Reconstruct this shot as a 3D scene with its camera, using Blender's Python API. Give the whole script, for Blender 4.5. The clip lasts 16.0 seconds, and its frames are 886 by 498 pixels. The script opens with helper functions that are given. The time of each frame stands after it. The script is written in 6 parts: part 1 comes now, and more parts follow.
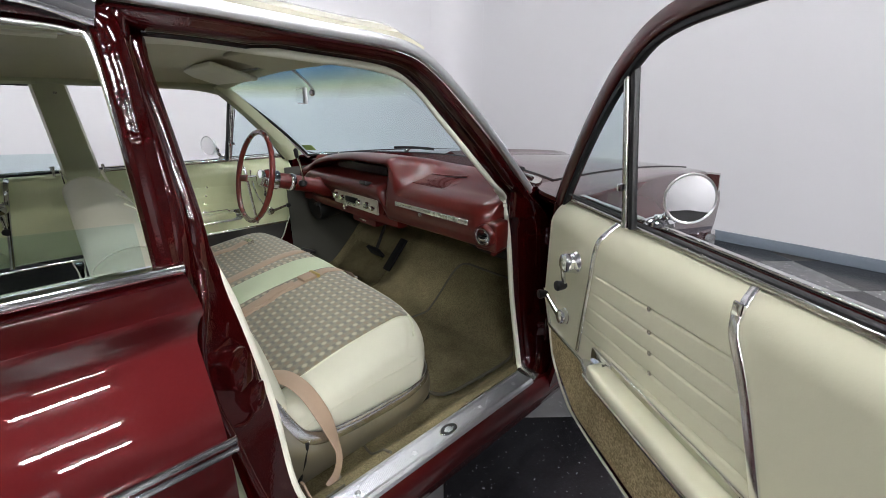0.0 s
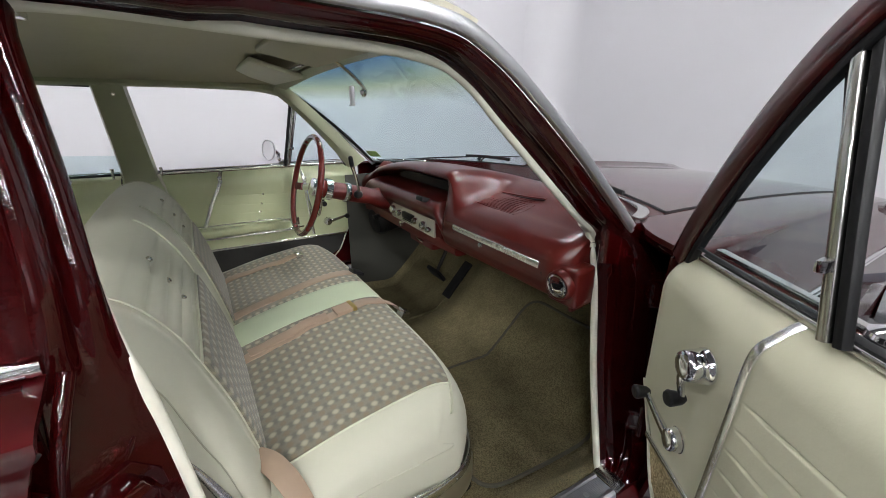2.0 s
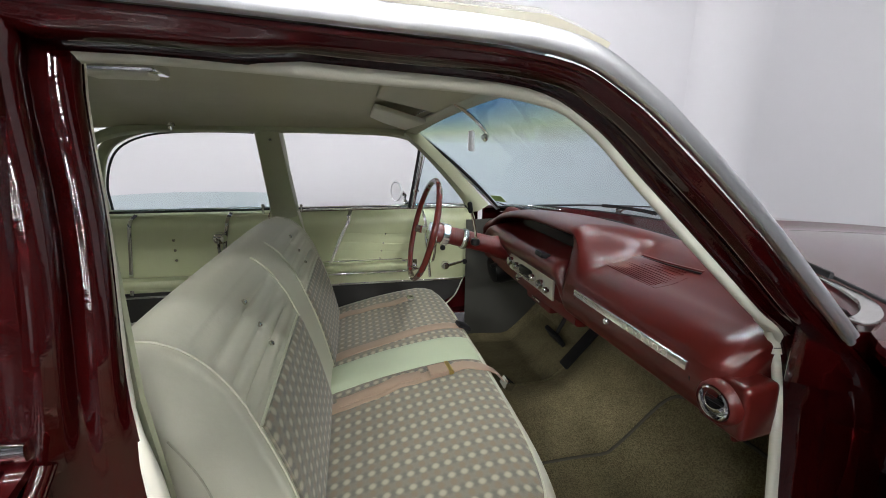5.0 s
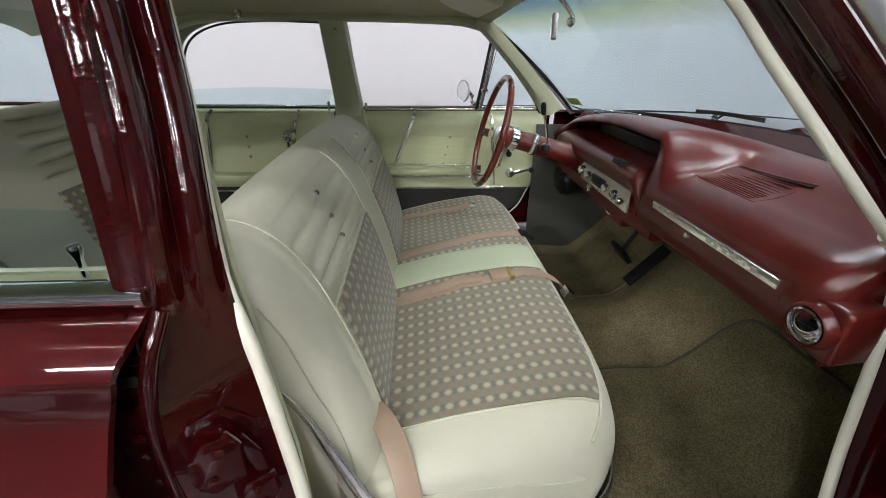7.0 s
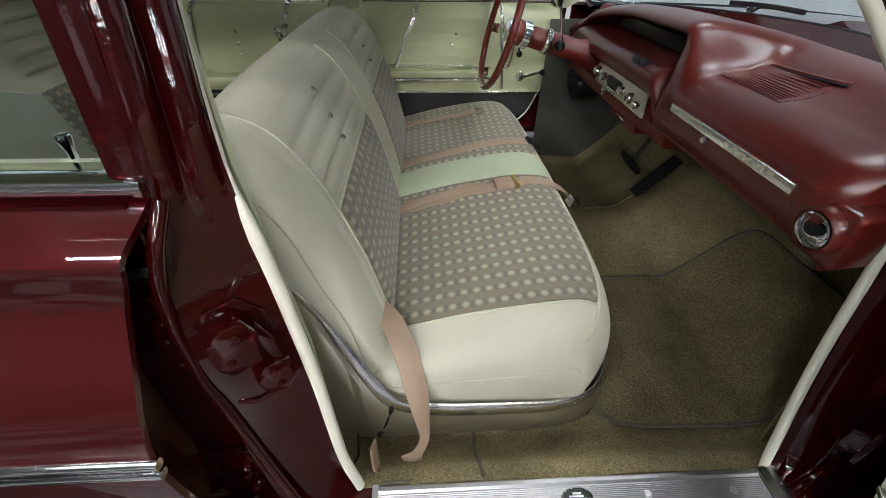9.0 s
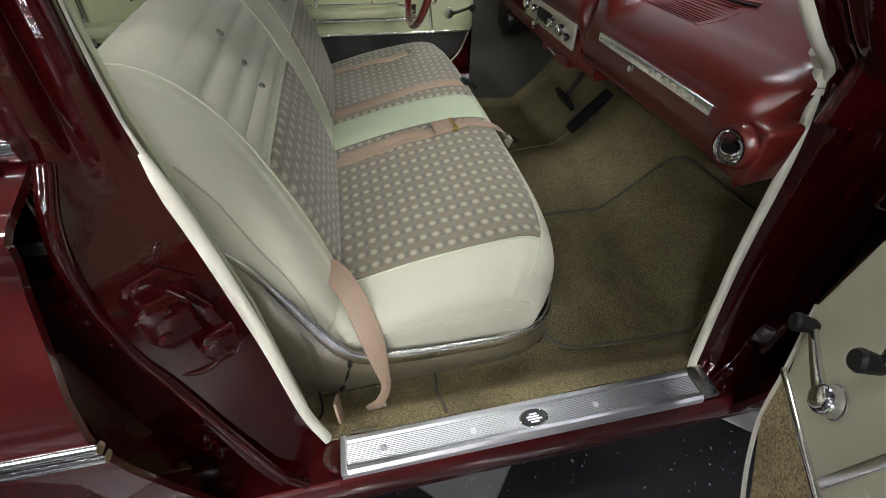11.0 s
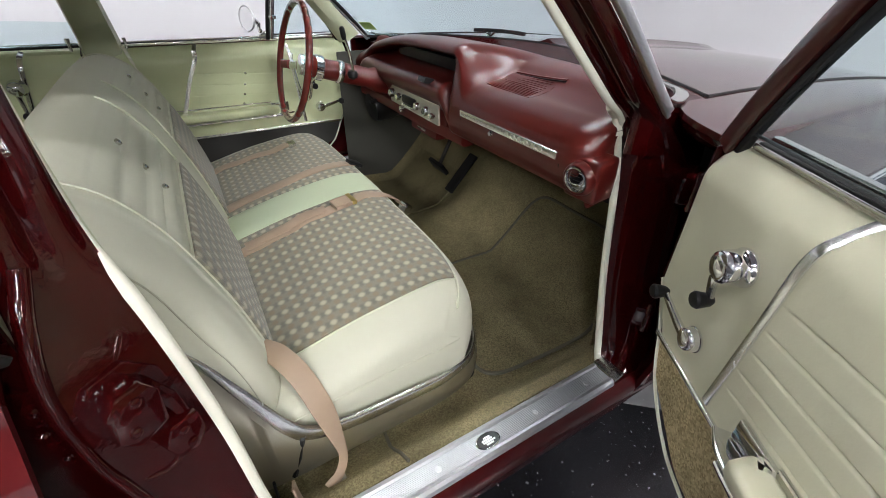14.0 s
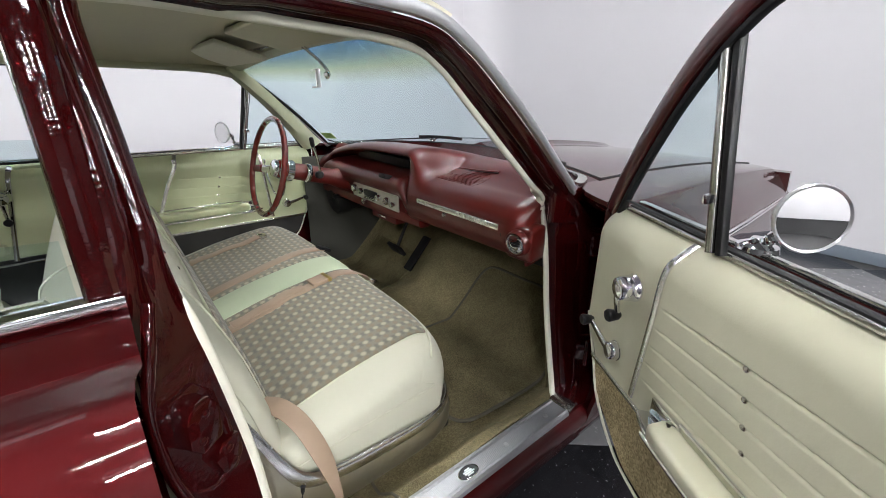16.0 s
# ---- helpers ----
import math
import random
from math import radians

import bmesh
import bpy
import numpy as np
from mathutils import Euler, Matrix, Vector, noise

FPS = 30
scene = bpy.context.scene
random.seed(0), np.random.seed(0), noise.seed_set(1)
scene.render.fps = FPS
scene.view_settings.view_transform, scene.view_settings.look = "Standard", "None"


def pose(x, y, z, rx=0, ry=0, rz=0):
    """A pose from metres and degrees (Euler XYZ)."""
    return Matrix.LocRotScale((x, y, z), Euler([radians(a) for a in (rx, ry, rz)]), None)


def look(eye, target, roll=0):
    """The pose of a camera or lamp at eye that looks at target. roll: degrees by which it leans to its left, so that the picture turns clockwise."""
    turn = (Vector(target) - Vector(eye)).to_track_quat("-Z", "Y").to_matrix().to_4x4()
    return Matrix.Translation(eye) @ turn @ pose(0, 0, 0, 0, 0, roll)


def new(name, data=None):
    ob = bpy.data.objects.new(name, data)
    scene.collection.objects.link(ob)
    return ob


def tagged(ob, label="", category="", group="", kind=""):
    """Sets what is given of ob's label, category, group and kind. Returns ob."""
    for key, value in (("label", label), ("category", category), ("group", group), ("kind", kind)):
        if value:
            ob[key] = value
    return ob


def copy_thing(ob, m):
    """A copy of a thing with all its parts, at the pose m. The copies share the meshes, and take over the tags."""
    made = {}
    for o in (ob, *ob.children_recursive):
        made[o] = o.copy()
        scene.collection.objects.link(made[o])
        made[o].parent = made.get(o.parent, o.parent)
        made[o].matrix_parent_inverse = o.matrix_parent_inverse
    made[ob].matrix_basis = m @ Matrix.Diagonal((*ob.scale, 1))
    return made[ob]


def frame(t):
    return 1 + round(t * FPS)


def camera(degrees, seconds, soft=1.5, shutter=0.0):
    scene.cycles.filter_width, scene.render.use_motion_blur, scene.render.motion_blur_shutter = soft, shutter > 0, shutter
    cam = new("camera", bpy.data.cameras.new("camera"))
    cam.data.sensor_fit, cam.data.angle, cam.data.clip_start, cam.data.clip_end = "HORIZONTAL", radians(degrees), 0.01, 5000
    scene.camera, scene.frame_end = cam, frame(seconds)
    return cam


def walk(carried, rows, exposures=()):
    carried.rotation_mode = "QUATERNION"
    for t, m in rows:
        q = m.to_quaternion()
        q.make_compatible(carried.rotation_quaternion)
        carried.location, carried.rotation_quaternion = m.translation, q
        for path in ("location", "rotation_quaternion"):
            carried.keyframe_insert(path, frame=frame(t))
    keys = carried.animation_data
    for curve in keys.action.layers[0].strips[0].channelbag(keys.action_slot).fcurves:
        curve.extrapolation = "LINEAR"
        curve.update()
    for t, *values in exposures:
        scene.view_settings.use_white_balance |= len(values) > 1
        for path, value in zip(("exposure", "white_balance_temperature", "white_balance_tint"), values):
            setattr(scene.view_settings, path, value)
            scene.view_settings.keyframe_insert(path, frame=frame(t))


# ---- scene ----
cam = camera(94.2, 16.0, 0.9)
PATH = [
    (0, (-0.656, -1.58, 1.257), (0.637, -0.203, 0.598), 0.1),
    (0.5, (-0.588, -1.535, 1.257), (0.604, -0.073, 0.594), 0.2),
    (1, (-0.511, -1.481, 1.256), (0.569, 0.067, 0.594), 0.1),
    (1.5, (-0.444, -1.42, 1.258), (0.592, 0.157, 0.595), 0.2),
    (2, (-0.377, -1.362, 1.258), (0.596, 0.259, 0.607), 0.2),
    (2.5, (-0.306, -1.313, 1.261), (0.608, 0.355, 0.643), 0.1),
    (3, (-0.261, -1.276, 1.265), (0.598, 0.44, 0.703), 0.1),
    (3.5, (-0.236, -1.254, 1.269), (0.573, 0.518, 0.814), -0.0),
    (4, (-0.238, -1.241, 1.273), (0.449, 0.59, 0.851), 0.1),
    (4.5, (-0.244, -1.235, 1.273), (0.293, 0.643, 0.843), 0.2),
    (7, (-0.272, -1.213, 1.234), (-0.155, 0.582, 0.361), 0.6),
    (7.5, (-0.273, -1.212, 1.225), (-0.176, 0.538, 0.262), 0.7),
    (8, (-0.275, -1.211, 1.219), (-0.182, 0.484, 0.163), 0.8),
    (8.5, (-0.275, -1.213, 1.214), (-0.189, 0.426, 0.071), 0.8),
    (11, (-0.264, -1.218, 1.193), (0.053, 0.189, -0.192), 1.3),
    (11.5, (-0.255, -1.221, 1.194), (0.162, 0.162, -0.189), 1.2),
    (12, (-0.254, -1.227, 1.196), (0.264, 0.127, -0.183), 1.1),
    (12.5, (-0.264, -1.239, 1.2), (0.343, 0.126, -0.13), 0.9),
    (13, (-0.283, -1.253, 1.208), (0.402, 0.15, -0.042), 0.9),
    (13.5, (-0.32, -1.26, 1.214), (0.438, 0.178, 0.049), 1.1),
    (14, (-0.359, -1.291, 1.217), (0.512, 0.133, 0.116), 1.1),
    (14.5, (-0.395, -1.314, 1.224), (0.56, 0.126, 0.217), 1.2),
    (15, (-0.427, -1.341, 1.233), (0.598, 0.127, 0.34), 1.0),
    (15.5, (-0.473, -1.383, 1.242), (0.645, 0.076, 0.455), 0.9),
    (16, (-0.523, -1.441, 1.25), (0.66, 0.006, 0.537), 0.4),
]
walk(cam, [(t, look(eye, target, roll)) for t, eye, target, roll in PATH],
     [(0, 0.03), (3, -0.03), (4.5, -0.02), (7, 0.03), (8, -0.05), (11, -0.1), (12.5, 0.06), (13.5, 0.18), (14.5, 0.27), (16, 0.2)])

# ---- light and exposure ----
world = bpy.data.worlds.new("world")
scene.world = world
world.use_nodes = True
world.node_tree.nodes["Background"].inputs["Color"].default_value = (0.8, 0.85, 1.0, 1)
world.node_tree.nodes["Background"].inputs["Strength"].default_value = 0.02
TUBE_POWER = 138.0
HALL_POWER = 350.0


# ---- materials ----
def material(name, color, rough=0.5, metal=0.0, coat=0.0, spec=0.5, vary=0.0, vscale=6.0, bump=0.0, bscale=80.0,
             bump2=0.0, b2scale=8.0, rvary=0.0, sheen=0.0, vary2=0.0, v2scale=9.0, coat_ior=1.5, coat_bump_only=False):
    """Principled surface with blotches in colour and roughness and relief at two scales."""
    m = bpy.data.materials.new(name)
    m.use_nodes = True
    nt = m.node_tree
    b = nt.nodes["Principled BSDF"]
    b.inputs["Base Color"].default_value = (*color, 1)
    b.inputs["Roughness"].default_value = rough
    b.inputs["Metallic"].default_value = metal
    b.inputs["Coat Weight"].default_value = coat
    b.inputs["Coat Roughness"].default_value = 0.02
    b.inputs["Coat IOR"].default_value = coat_ior
    b.inputs["Specular IOR Level"].default_value = spec
    b.inputs["Sheen Weight"].default_value = sheen
    co = nt.nodes.new("ShaderNodeTexCoord")

    def tex(scale, detail=4.0):
        n = nt.nodes.new("ShaderNodeTexNoise")
        n.inputs["Scale"].default_value = scale
        n.inputs["Detail"].default_value = detail
        nt.links.new(co.outputs["Object"], n.inputs["Vector"])
        return n

    if vary:
        n = tex(vscale)
        r = nt.nodes.new("ShaderNodeMixRGB")
        r.inputs[1].default_value = (*[c * (1 - vary) for c in color], 1)
        r.inputs[2].default_value = (*[min(1, c * (1 + vary)) for c in color], 1)
        nt.links.new(n.outputs["Fac"], r.inputs[0])
        last_c = r.outputs[0]
        if vary2:
            n2 = tex(v2scale)
            mr2 = nt.nodes.new("ShaderNodeMapRange")
            mr2.inputs["From Min"].default_value, mr2.inputs["From Max"].default_value = 0.3, 0.7
            mr2.inputs["To Min"].default_value, mr2.inputs["To Max"].default_value = 1 - vary2, 1 + vary2
            nt.links.new(n2.outputs["Fac"], mr2.inputs["Value"])
            mm = nt.nodes.new("ShaderNodeMixRGB")
            mm.blend_type = "MULTIPLY"
            mm.inputs[0].default_value = 1.0
            nt.links.new(last_c, mm.inputs[1])
            nt.links.new(mr2.outputs["Result"], mm.inputs[2])
            last_c = mm.outputs[0]
        nt.links.new(last_c, b.inputs["Base Color"])
    if rvary:
        n = tex(vscale * 2.3)
        mr = nt.nodes.new("ShaderNodeMapRange")
        mr.inputs["To Min"].default_value = max(0.0, rough - rvary)
        mr.inputs["To Max"].default_value = min(1.0, rough + rvary)
        nt.links.new(n.outputs["Fac"], mr.inputs["Value"])
        nt.links.new(mr.outputs["Result"], b.inputs["Roughness"])
    last = None
    for strength, scale in ((bump2, b2scale), (bump, bscale)):
        if strength:
            n = tex(scale, 6.0)
            bp = nt.nodes.new("ShaderNodeBump")
            bp.inputs["Strength"].default_value = strength
            bp.inputs["Distance"].default_value = 0.4 / scale
            nt.links.new(n.outputs["Fac"], bp.inputs["Height"])
            if last:
                nt.links.new(last.outputs["Normal"], bp.inputs["Normal"])
            last = bp
    if last:
        if not coat_bump_only:
            nt.links.new(last.outputs["Normal"], b.inputs["Normal"])
        if coat:
            nt.links.new(last.outputs["Normal"], b.inputs["Coat Normal"])
    return m


def glass(name, tint, band=None, gloss=0.9):
    """Clear pane: tinted see-through with a mirror gloss that grows at grazing angles; band: tint and heights of a shade band."""
    m = bpy.data.materials.new(name)
    m.use_nodes = True
    nt = m.node_tree
    nt.nodes.clear()
    out = nt.nodes.new("ShaderNodeOutputMaterial")
    tr = nt.nodes.new("ShaderNodeBsdfTransparent")
    gl = nt.nodes.new("ShaderNodeBsdfGlossy")
    gl.inputs["Roughness"].default_value = 0.02
    lw = nt.nodes.new("ShaderNodeLayerWeight")
    lw.inputs["Blend"].default_value = 0.5
    pw = nt.nodes.new("ShaderNodeMath")
    pw.operation = "POWER"
    pw.inputs[1].default_value = 4.0
    nt.links.new(lw.outputs["Facing"], pw.inputs[0])
    fr = nt.nodes.new("ShaderNodeMapRange")
    fr.inputs["To Min"].default_value, fr.inputs["To Max"].default_value = 0.02, 0.22
    nt.links.new(pw.outputs[0], fr.inputs["Value"])
    mix = nt.nodes.new("ShaderNodeMixShader")
    tr.inputs["Color"].default_value = (*tint, 1)
    if band:
        co = nt.nodes.new("ShaderNodeTexCoord")
        sep = nt.nodes.new("ShaderNodeSeparateXYZ")
        nt.links.new(co.outputs["Object"], sep.inputs[0])
        ramp = nt.nodes.new("ShaderNodeValToRGB")
        mr = nt.nodes.new("ShaderNodeMapRange")
        mr.inputs["From Min"].default_value, mr.inputs["From Max"].default_value = band[0], band[1]
        nt.links.new(sep.outputs["Z"], mr.inputs["Value"])
        nt.links.new(mr.outputs["Result"], ramp.inputs[0])
        e = ramp.color_ramp.elements
        e[0].position, e[0].color = 0.0, (*tint, 1)
        e[1].position, e[1].color = 1.0, (*band[3], 1)
        mid = e.new(0.35)
        mid.color = (*band[2], 1)
        nt.links.new(ramp.outputs[0], tr.inputs["Color"])
    nt.links.new(fr.outputs[0], mix.inputs[0])
    nt.links.new(tr.outputs[0], mix.inputs[1])
    nt.links.new(gl.outputs[0], mix.inputs[2])
    nt.links.new(mix.outputs[0], out.inputs["Surface"])
    return m


def loop_pile(name, dark, light, scale):
    """Loop carpet: round tufts of two tones with deep relief, and faint wear at a larger scale."""
    m = bpy.data.materials.new(name)
    m.use_nodes = True
    nt = m.node_tree
    b = nt.nodes["Principled BSDF"]
    b.inputs["Roughness"].default_value = 0.95
    b.inputs["Specular IOR Level"].default_value = 0.15
    co = nt.nodes.new("ShaderNodeTexCoord")
    vo = nt.nodes.new("ShaderNodeTexVoronoi")
    vo.inputs["Scale"].default_value = scale
    nt.links.new(co.outputs["Object"], vo.inputs["Vector"])
    sep = nt.nodes.new("ShaderNodeSeparateColor")
    nt.links.new(vo.outputs["Color"], sep.inputs[0])
    mx = nt.nodes.new("ShaderNodeMixRGB")
    mx.inputs[1].default_value, mx.inputs[2].default_value = (*dark, 1), (*light, 1)
    nt.links.new(sep.outputs[0], mx.inputs[0])
    n = nt.nodes.new("ShaderNodeTexNoise")
    n.inputs["Scale"].default_value = 9
    n.inputs["Detail"].default_value = 5
    nt.links.new(co.outputs["Object"], n.inputs["Vector"])
    mr = nt.nodes.new("ShaderNodeMapRange")
    mr.inputs["From Min"].default_value, mr.inputs["From Max"].default_value = 0.3, 0.7
    mr.inputs["To Min"].default_value, mr.inputs["To Max"].default_value = 0.8, 1.2
    nt.links.new(n.outputs["Fac"], mr.inputs["Value"])
    mm = nt.nodes.new("ShaderNodeMixRGB")
    mm.blend_type = "MULTIPLY"
    mm.inputs[0].default_value = 1.0
    nt.links.new(mx.outputs[0], mm.inputs[1])
    nt.links.new(mr.outputs["Result"], mm.inputs[2])
    nt.links.new(mm.outputs[0], b.inputs["Base Color"])
    bp = nt.nodes.new("ShaderNodeBump")
    bp.invert = True
    bp.inputs["Strength"].default_value = 0.9
    bp.inputs["Distance"].default_value = 0.5 / scale
    nt.links.new(vo.outputs["Distance"], bp.inputs["Height"])
    nt.links.new(bp.outputs["Normal"], b.inputs["Normal"])
    return m


def speckled(name, base, fleck, rough):
    """Polished composition tile with small pale flecks."""
    m = material(name, base, rough, vary=0.3, vscale=12, rvary=0.08)
    nt = m.node_tree
    b = nt.nodes["Principled BSDF"]
    src = b.inputs["Base Color"].links[0].from_socket
    co = nt.nodes.new("ShaderNodeTexCoord")
    n = nt.nodes.new("ShaderNodeTexNoise")
    n.inputs["Scale"].default_value = 70
    n.inputs["Detail"].default_value = 2
    nt.links.new(co.outputs["Object"], n.inputs["Vector"])
    mr = nt.nodes.new("ShaderNodeMapRange")
    mr.inputs["From Min"].default_value, mr.inputs["From Max"].default_value = 0.69, 0.74
    nt.links.new(n.outputs["Fac"], mr.inputs["Value"])
    mx = nt.nodes.new("ShaderNodeMixRGB")
    nt.links.new(mr.outputs["Result"], mx.inputs[0])
    nt.links.new(src, mx.inputs[1])
    mx.inputs[2].default_value = (*fleck, 1)
    nt.links.new(mx.outputs[0], b.inputs["Base Color"])
    return m


def emitter(name, color, strength):
    m = bpy.data.materials.new(name)
    m.use_nodes = True
    b = m.node_tree.nodes["Principled BSDF"]
    b.inputs["Base Color"].default_value = (0.9, 0.9, 0.9, 1)
    b.inputs["Emission Color"].default_value = (*color, 1)
    b.inputs["Emission Strength"].default_value = strength
    return m


def dotted_cloth(name, axes, pitch):
    """Woven seat cloth: rows of pale oval dots between taupe and grey-blue squares. axes: the two object axes of the weave."""
    m = bpy.data.materials.new(name)
    m.use_nodes = True
    nt = m.node_tree
    b = nt.nodes["Principled BSDF"]
    b.inputs["Roughness"].default_value = 0.75
    b.inputs["Sheen Weight"].default_value = 0.25
    co = nt.nodes.new("ShaderNodeTexCoord")
    sep = nt.nodes.new("ShaderNodeSeparateXYZ")
    nt.links.new(co.outputs["Object"], sep.inputs[0])

    def math_node(op, a, c=None, val=None):
        n = nt.nodes.new("ShaderNodeMath")
        n.operation = op
        nt.links.new(a, n.inputs[0])
        if c is not None:
            nt.links.new(c, n.inputs[1])
        if val is not None:
            n.inputs[1].default_value = val
        return n.outputs[0]

    u = math_node("MULTIPLY", sep.outputs[axes[0]], val=2 * math.pi / pitch[0])
    v = math_node("MULTIPLY", sep.outputs[axes[1]], val=2 * math.pi / pitch[1])
    cu, cv = math_node("COSINE", u), math_node("COSINE", v)
    dots = math_node("ADD", math_node("MULTIPLY", cu, val=0.8), math_node("MULTIPLY", cv, val=1.4))
    cu2 = math_node("COSINE", math_node("ADD", u, val=math.pi))
    alt = math_node("ADD", cu2, cv)
    cv2 = math_node("COSINE", math_node("ADD", v, val=math.pi))
    sq = math_node("ADD", cu, cv2)

    def ramp(value, lo, hi):
        n = nt.nodes.new("ShaderNodeMapRange")
        n.inputs["From Min"].default_value, n.inputs["From Max"].default_value = lo, hi
        nt.links.new(value, n.inputs["Value"])
        return n.outputs["Result"]

    def mix(fac, c1, c2):
        n = nt.nodes.new("ShaderNodeMixRGB")
        nt.links.new(fac, n.inputs[0])
        for i, c in ((1, c1), (2, c2)):
            if isinstance(c, tuple):
                n.inputs[i].default_value = (*c, 1)
            else:
                nt.links.new(c, n.inputs[i])
        return n.outputs[0]

    ns = nt.nodes.new("ShaderNodeTexNoise")
    ns.inputs["Scale"].default_value = 900
    nt.links.new(co.outputs["Object"], ns.inputs["Vector"])
    base = mix(ns.outputs["Fac"], (0.145, 0.135, 0.102), (0.245, 0.23, 0.170))
    c = mix(ramp(sq, 0.3, 1.6), base, (0.205, 0.165, 0.108))
    c = mix(ramp(alt, 0.3, 1.6), c, (0.142, 0.138, 0.112))
    c = mix(ramp(dots, 0.65, 1.9), c, (0.39, 0.355, 0.255))
    nt.links.new(c, b.inputs["Base Color"])
    bp = nt.nodes.new("ShaderNodeBump")
    bp.inputs["Strength"].default_value = 0.35
    bp.inputs["Distance"].default_value = 0.001
    nt.links.new(ns.outputs["Fac"], bp.inputs["Height"])
    nt.links.new(bp.outputs["Normal"], b.inputs["Normal"])
    return m


RED = material("maroon_paint", (0.054, 0.0026, 0.0034), 0.50, metal=0.70, coat=1.0, coat_ior=1.55, spec=0.1, vary=0.06, vscale=3, bump2=0.006, b2scale=10)
# body maroon made darker, so the door openings' shade sits in the colour
RED_DARKENED = material("maroon_darkened_paint", (0.021, 0.0010, 0.0012), 0.5, coat=0.9, spec=0.0, vary=0.1, vscale=9, bump=0.06, bscale=110, coat_bump_only=True)
CREAM_PAINT = material("cream_paint", (0.64, 0.61, 0.49), 0.25, coat=0.8, vary=0.03)
VINYL = material("cream_vinyl", (0.565, 0.560, 0.455), 0.66, spec=0.18, vary=0.05, vscale=4, bump=0.12, bscale=420, bump2=0.1, b2scale=14, rvary=0.08)
VINYL_GREEN = material("pale_green_vinyl", (0.47, 0.54, 0.38), 0.42, vary=0.05, vscale=5, bump=0.12, bscale=420, rvary=0.06)
DOOR_VINYL = material("door_vinyl", (0.66, 0.645, 0.485), 0.36, vary=0.04, vscale=4, bump=0.1, bscale=380, bump2=0.05, b2scale=7, rvary=0.08)
# the door vinyl again, with the far side's shade mixed into its colour
DOOR_VINYL_SHADED = material("shaded_door_vinyl", (0.52, 0.56, 0.34), 0.38, vary=0.05, vscale=4, bump=0.1, bscale=380, rvary=0.06)
TRIM_PAINT = material("sage_interior_paint", (0.42, 0.44, 0.30), 0.35, vary=0.05, vscale=3, bump=0.03, bscale=200)
HEADLINER = material("headliner_vinyl", (0.46, 0.44, 0.31), 0.6, vary=0.06, vscale=3, bump=0.1, bscale=600, bump2=0.08, b2scale=3)
GASKET = material("cream_windlace", (0.70, 0.69, 0.58), 0.6, vary=0.06, vscale=20, bump=0.3, bscale=500)
CHROME = material("chrome", (0.78, 0.78, 0.80), 0.07, 1.0, rvary=0.04, vscale=30)
CHROME_DULL = material("worn_chrome", (0.62, 0.61, 0.58), 0.2, 1.0, vary=0.12, vscale=30, rvary=0.1)
STRIP = material("polished_strip", (0.86, 0.86, 0.87), 0.24, 1.0, vary=0.08, vscale=30, rvary=0.08)
ALU = material("brushed_aluminium", (0.74, 0.75, 0.77), 0.36, 1.0, vary=0.08, vscale=25, rvary=0.1, bump=0.05, bscale=300)
SHIELD = material("silver_seat_shield", (0.50, 0.47, 0.38), 0.30, 0.9, vary=0.06, vscale=5, rvary=0.03)
SILL_ALU = material("sill_aluminium", (0.55, 0.56, 0.59), 0.40, 1.0, vary=0.08, vscale=14, rvary=0.06, bump=0.05, bscale=260)
DASH_RED = material("red_dash_vinyl", (0.080, 0.0085, 0.0065), 0.29, spec=0.5, vary=0.08, vscale=6, bump=0.08, bscale=420, rvary=0.03)
DASH_METAL = material("red_dash_paint", (0.095, 0.008, 0.0065), 0.4, spec=0.4, vary=0.08, vscale=6, bump=0.05, bscale=300)
WHEEL_RED = material("maroon_wheel_plastic", (0.13, 0.018, 0.014), 0.16, coat=0.6, vary=0.1, vscale=20)
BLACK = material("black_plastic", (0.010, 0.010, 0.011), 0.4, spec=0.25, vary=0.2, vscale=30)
RUBBER = material("black_rubber", (0.013, 0.013, 0.014), 0.6, spec=0.2, vary=0.2, vscale=25, bump=0.1, bscale=300)
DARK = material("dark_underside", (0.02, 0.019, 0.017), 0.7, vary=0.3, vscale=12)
CARPET = loop_pile("olive_tan_carpet", (0.14, 0.118, 0.064), (0.28, 0.24, 0.134), 330)
MAT_CARPET = loop_pile("olive_tan_mat", (0.108, 0.092, 0.050), (0.22, 0.19, 0.104), 320)
DOOR_CARPET = loop_pile("brown_door_carpet", (0.28, 0.22, 0.12), (0.60, 0.49, 0.29), 260)
BINDING = material("mat_binding", (0.085, 0.08, 0.055), 0.7, vary=0.15, vscale=80)
BELT = material("pink_tan_webbing", (0.36, 0.26, 0.185), 0.5, vary=0.08, vscale=30, bump=0.3, bscale=700)
BRASS = material("brass_clip", (0.55, 0.42, 0.16), 0.3, 1.0)
SEAM = material("seam_shadow_thread", (0.42, 0.42, 0.32), 0.6)
PIPING = material("cream_piping", (0.56, 0.57, 0.43), 0.4, vary=0.05, vscale=40)
CLOTH_SEAT = dotted_cloth("dotted_seat_cloth", ("X", "Y"), (0.027, 0.038))
CLOTH_BACK = dotted_cloth("dotted_back_cloth", ("Z", "Y"), (0.027, 0.038))
WALL = material("white_wall_paint", (0.575, 0.57, 0.595), 0.6, vary=0.025, vscale=1.3, bump=0.04, bscale=90)
# unseen ceiling, set dark so that glossy paint doesn't reflect it pale
CEILING_M = material("ceiling_paint", (0.10, 0.10, 0.105), 0.8, vary=0.05, vscale=1)
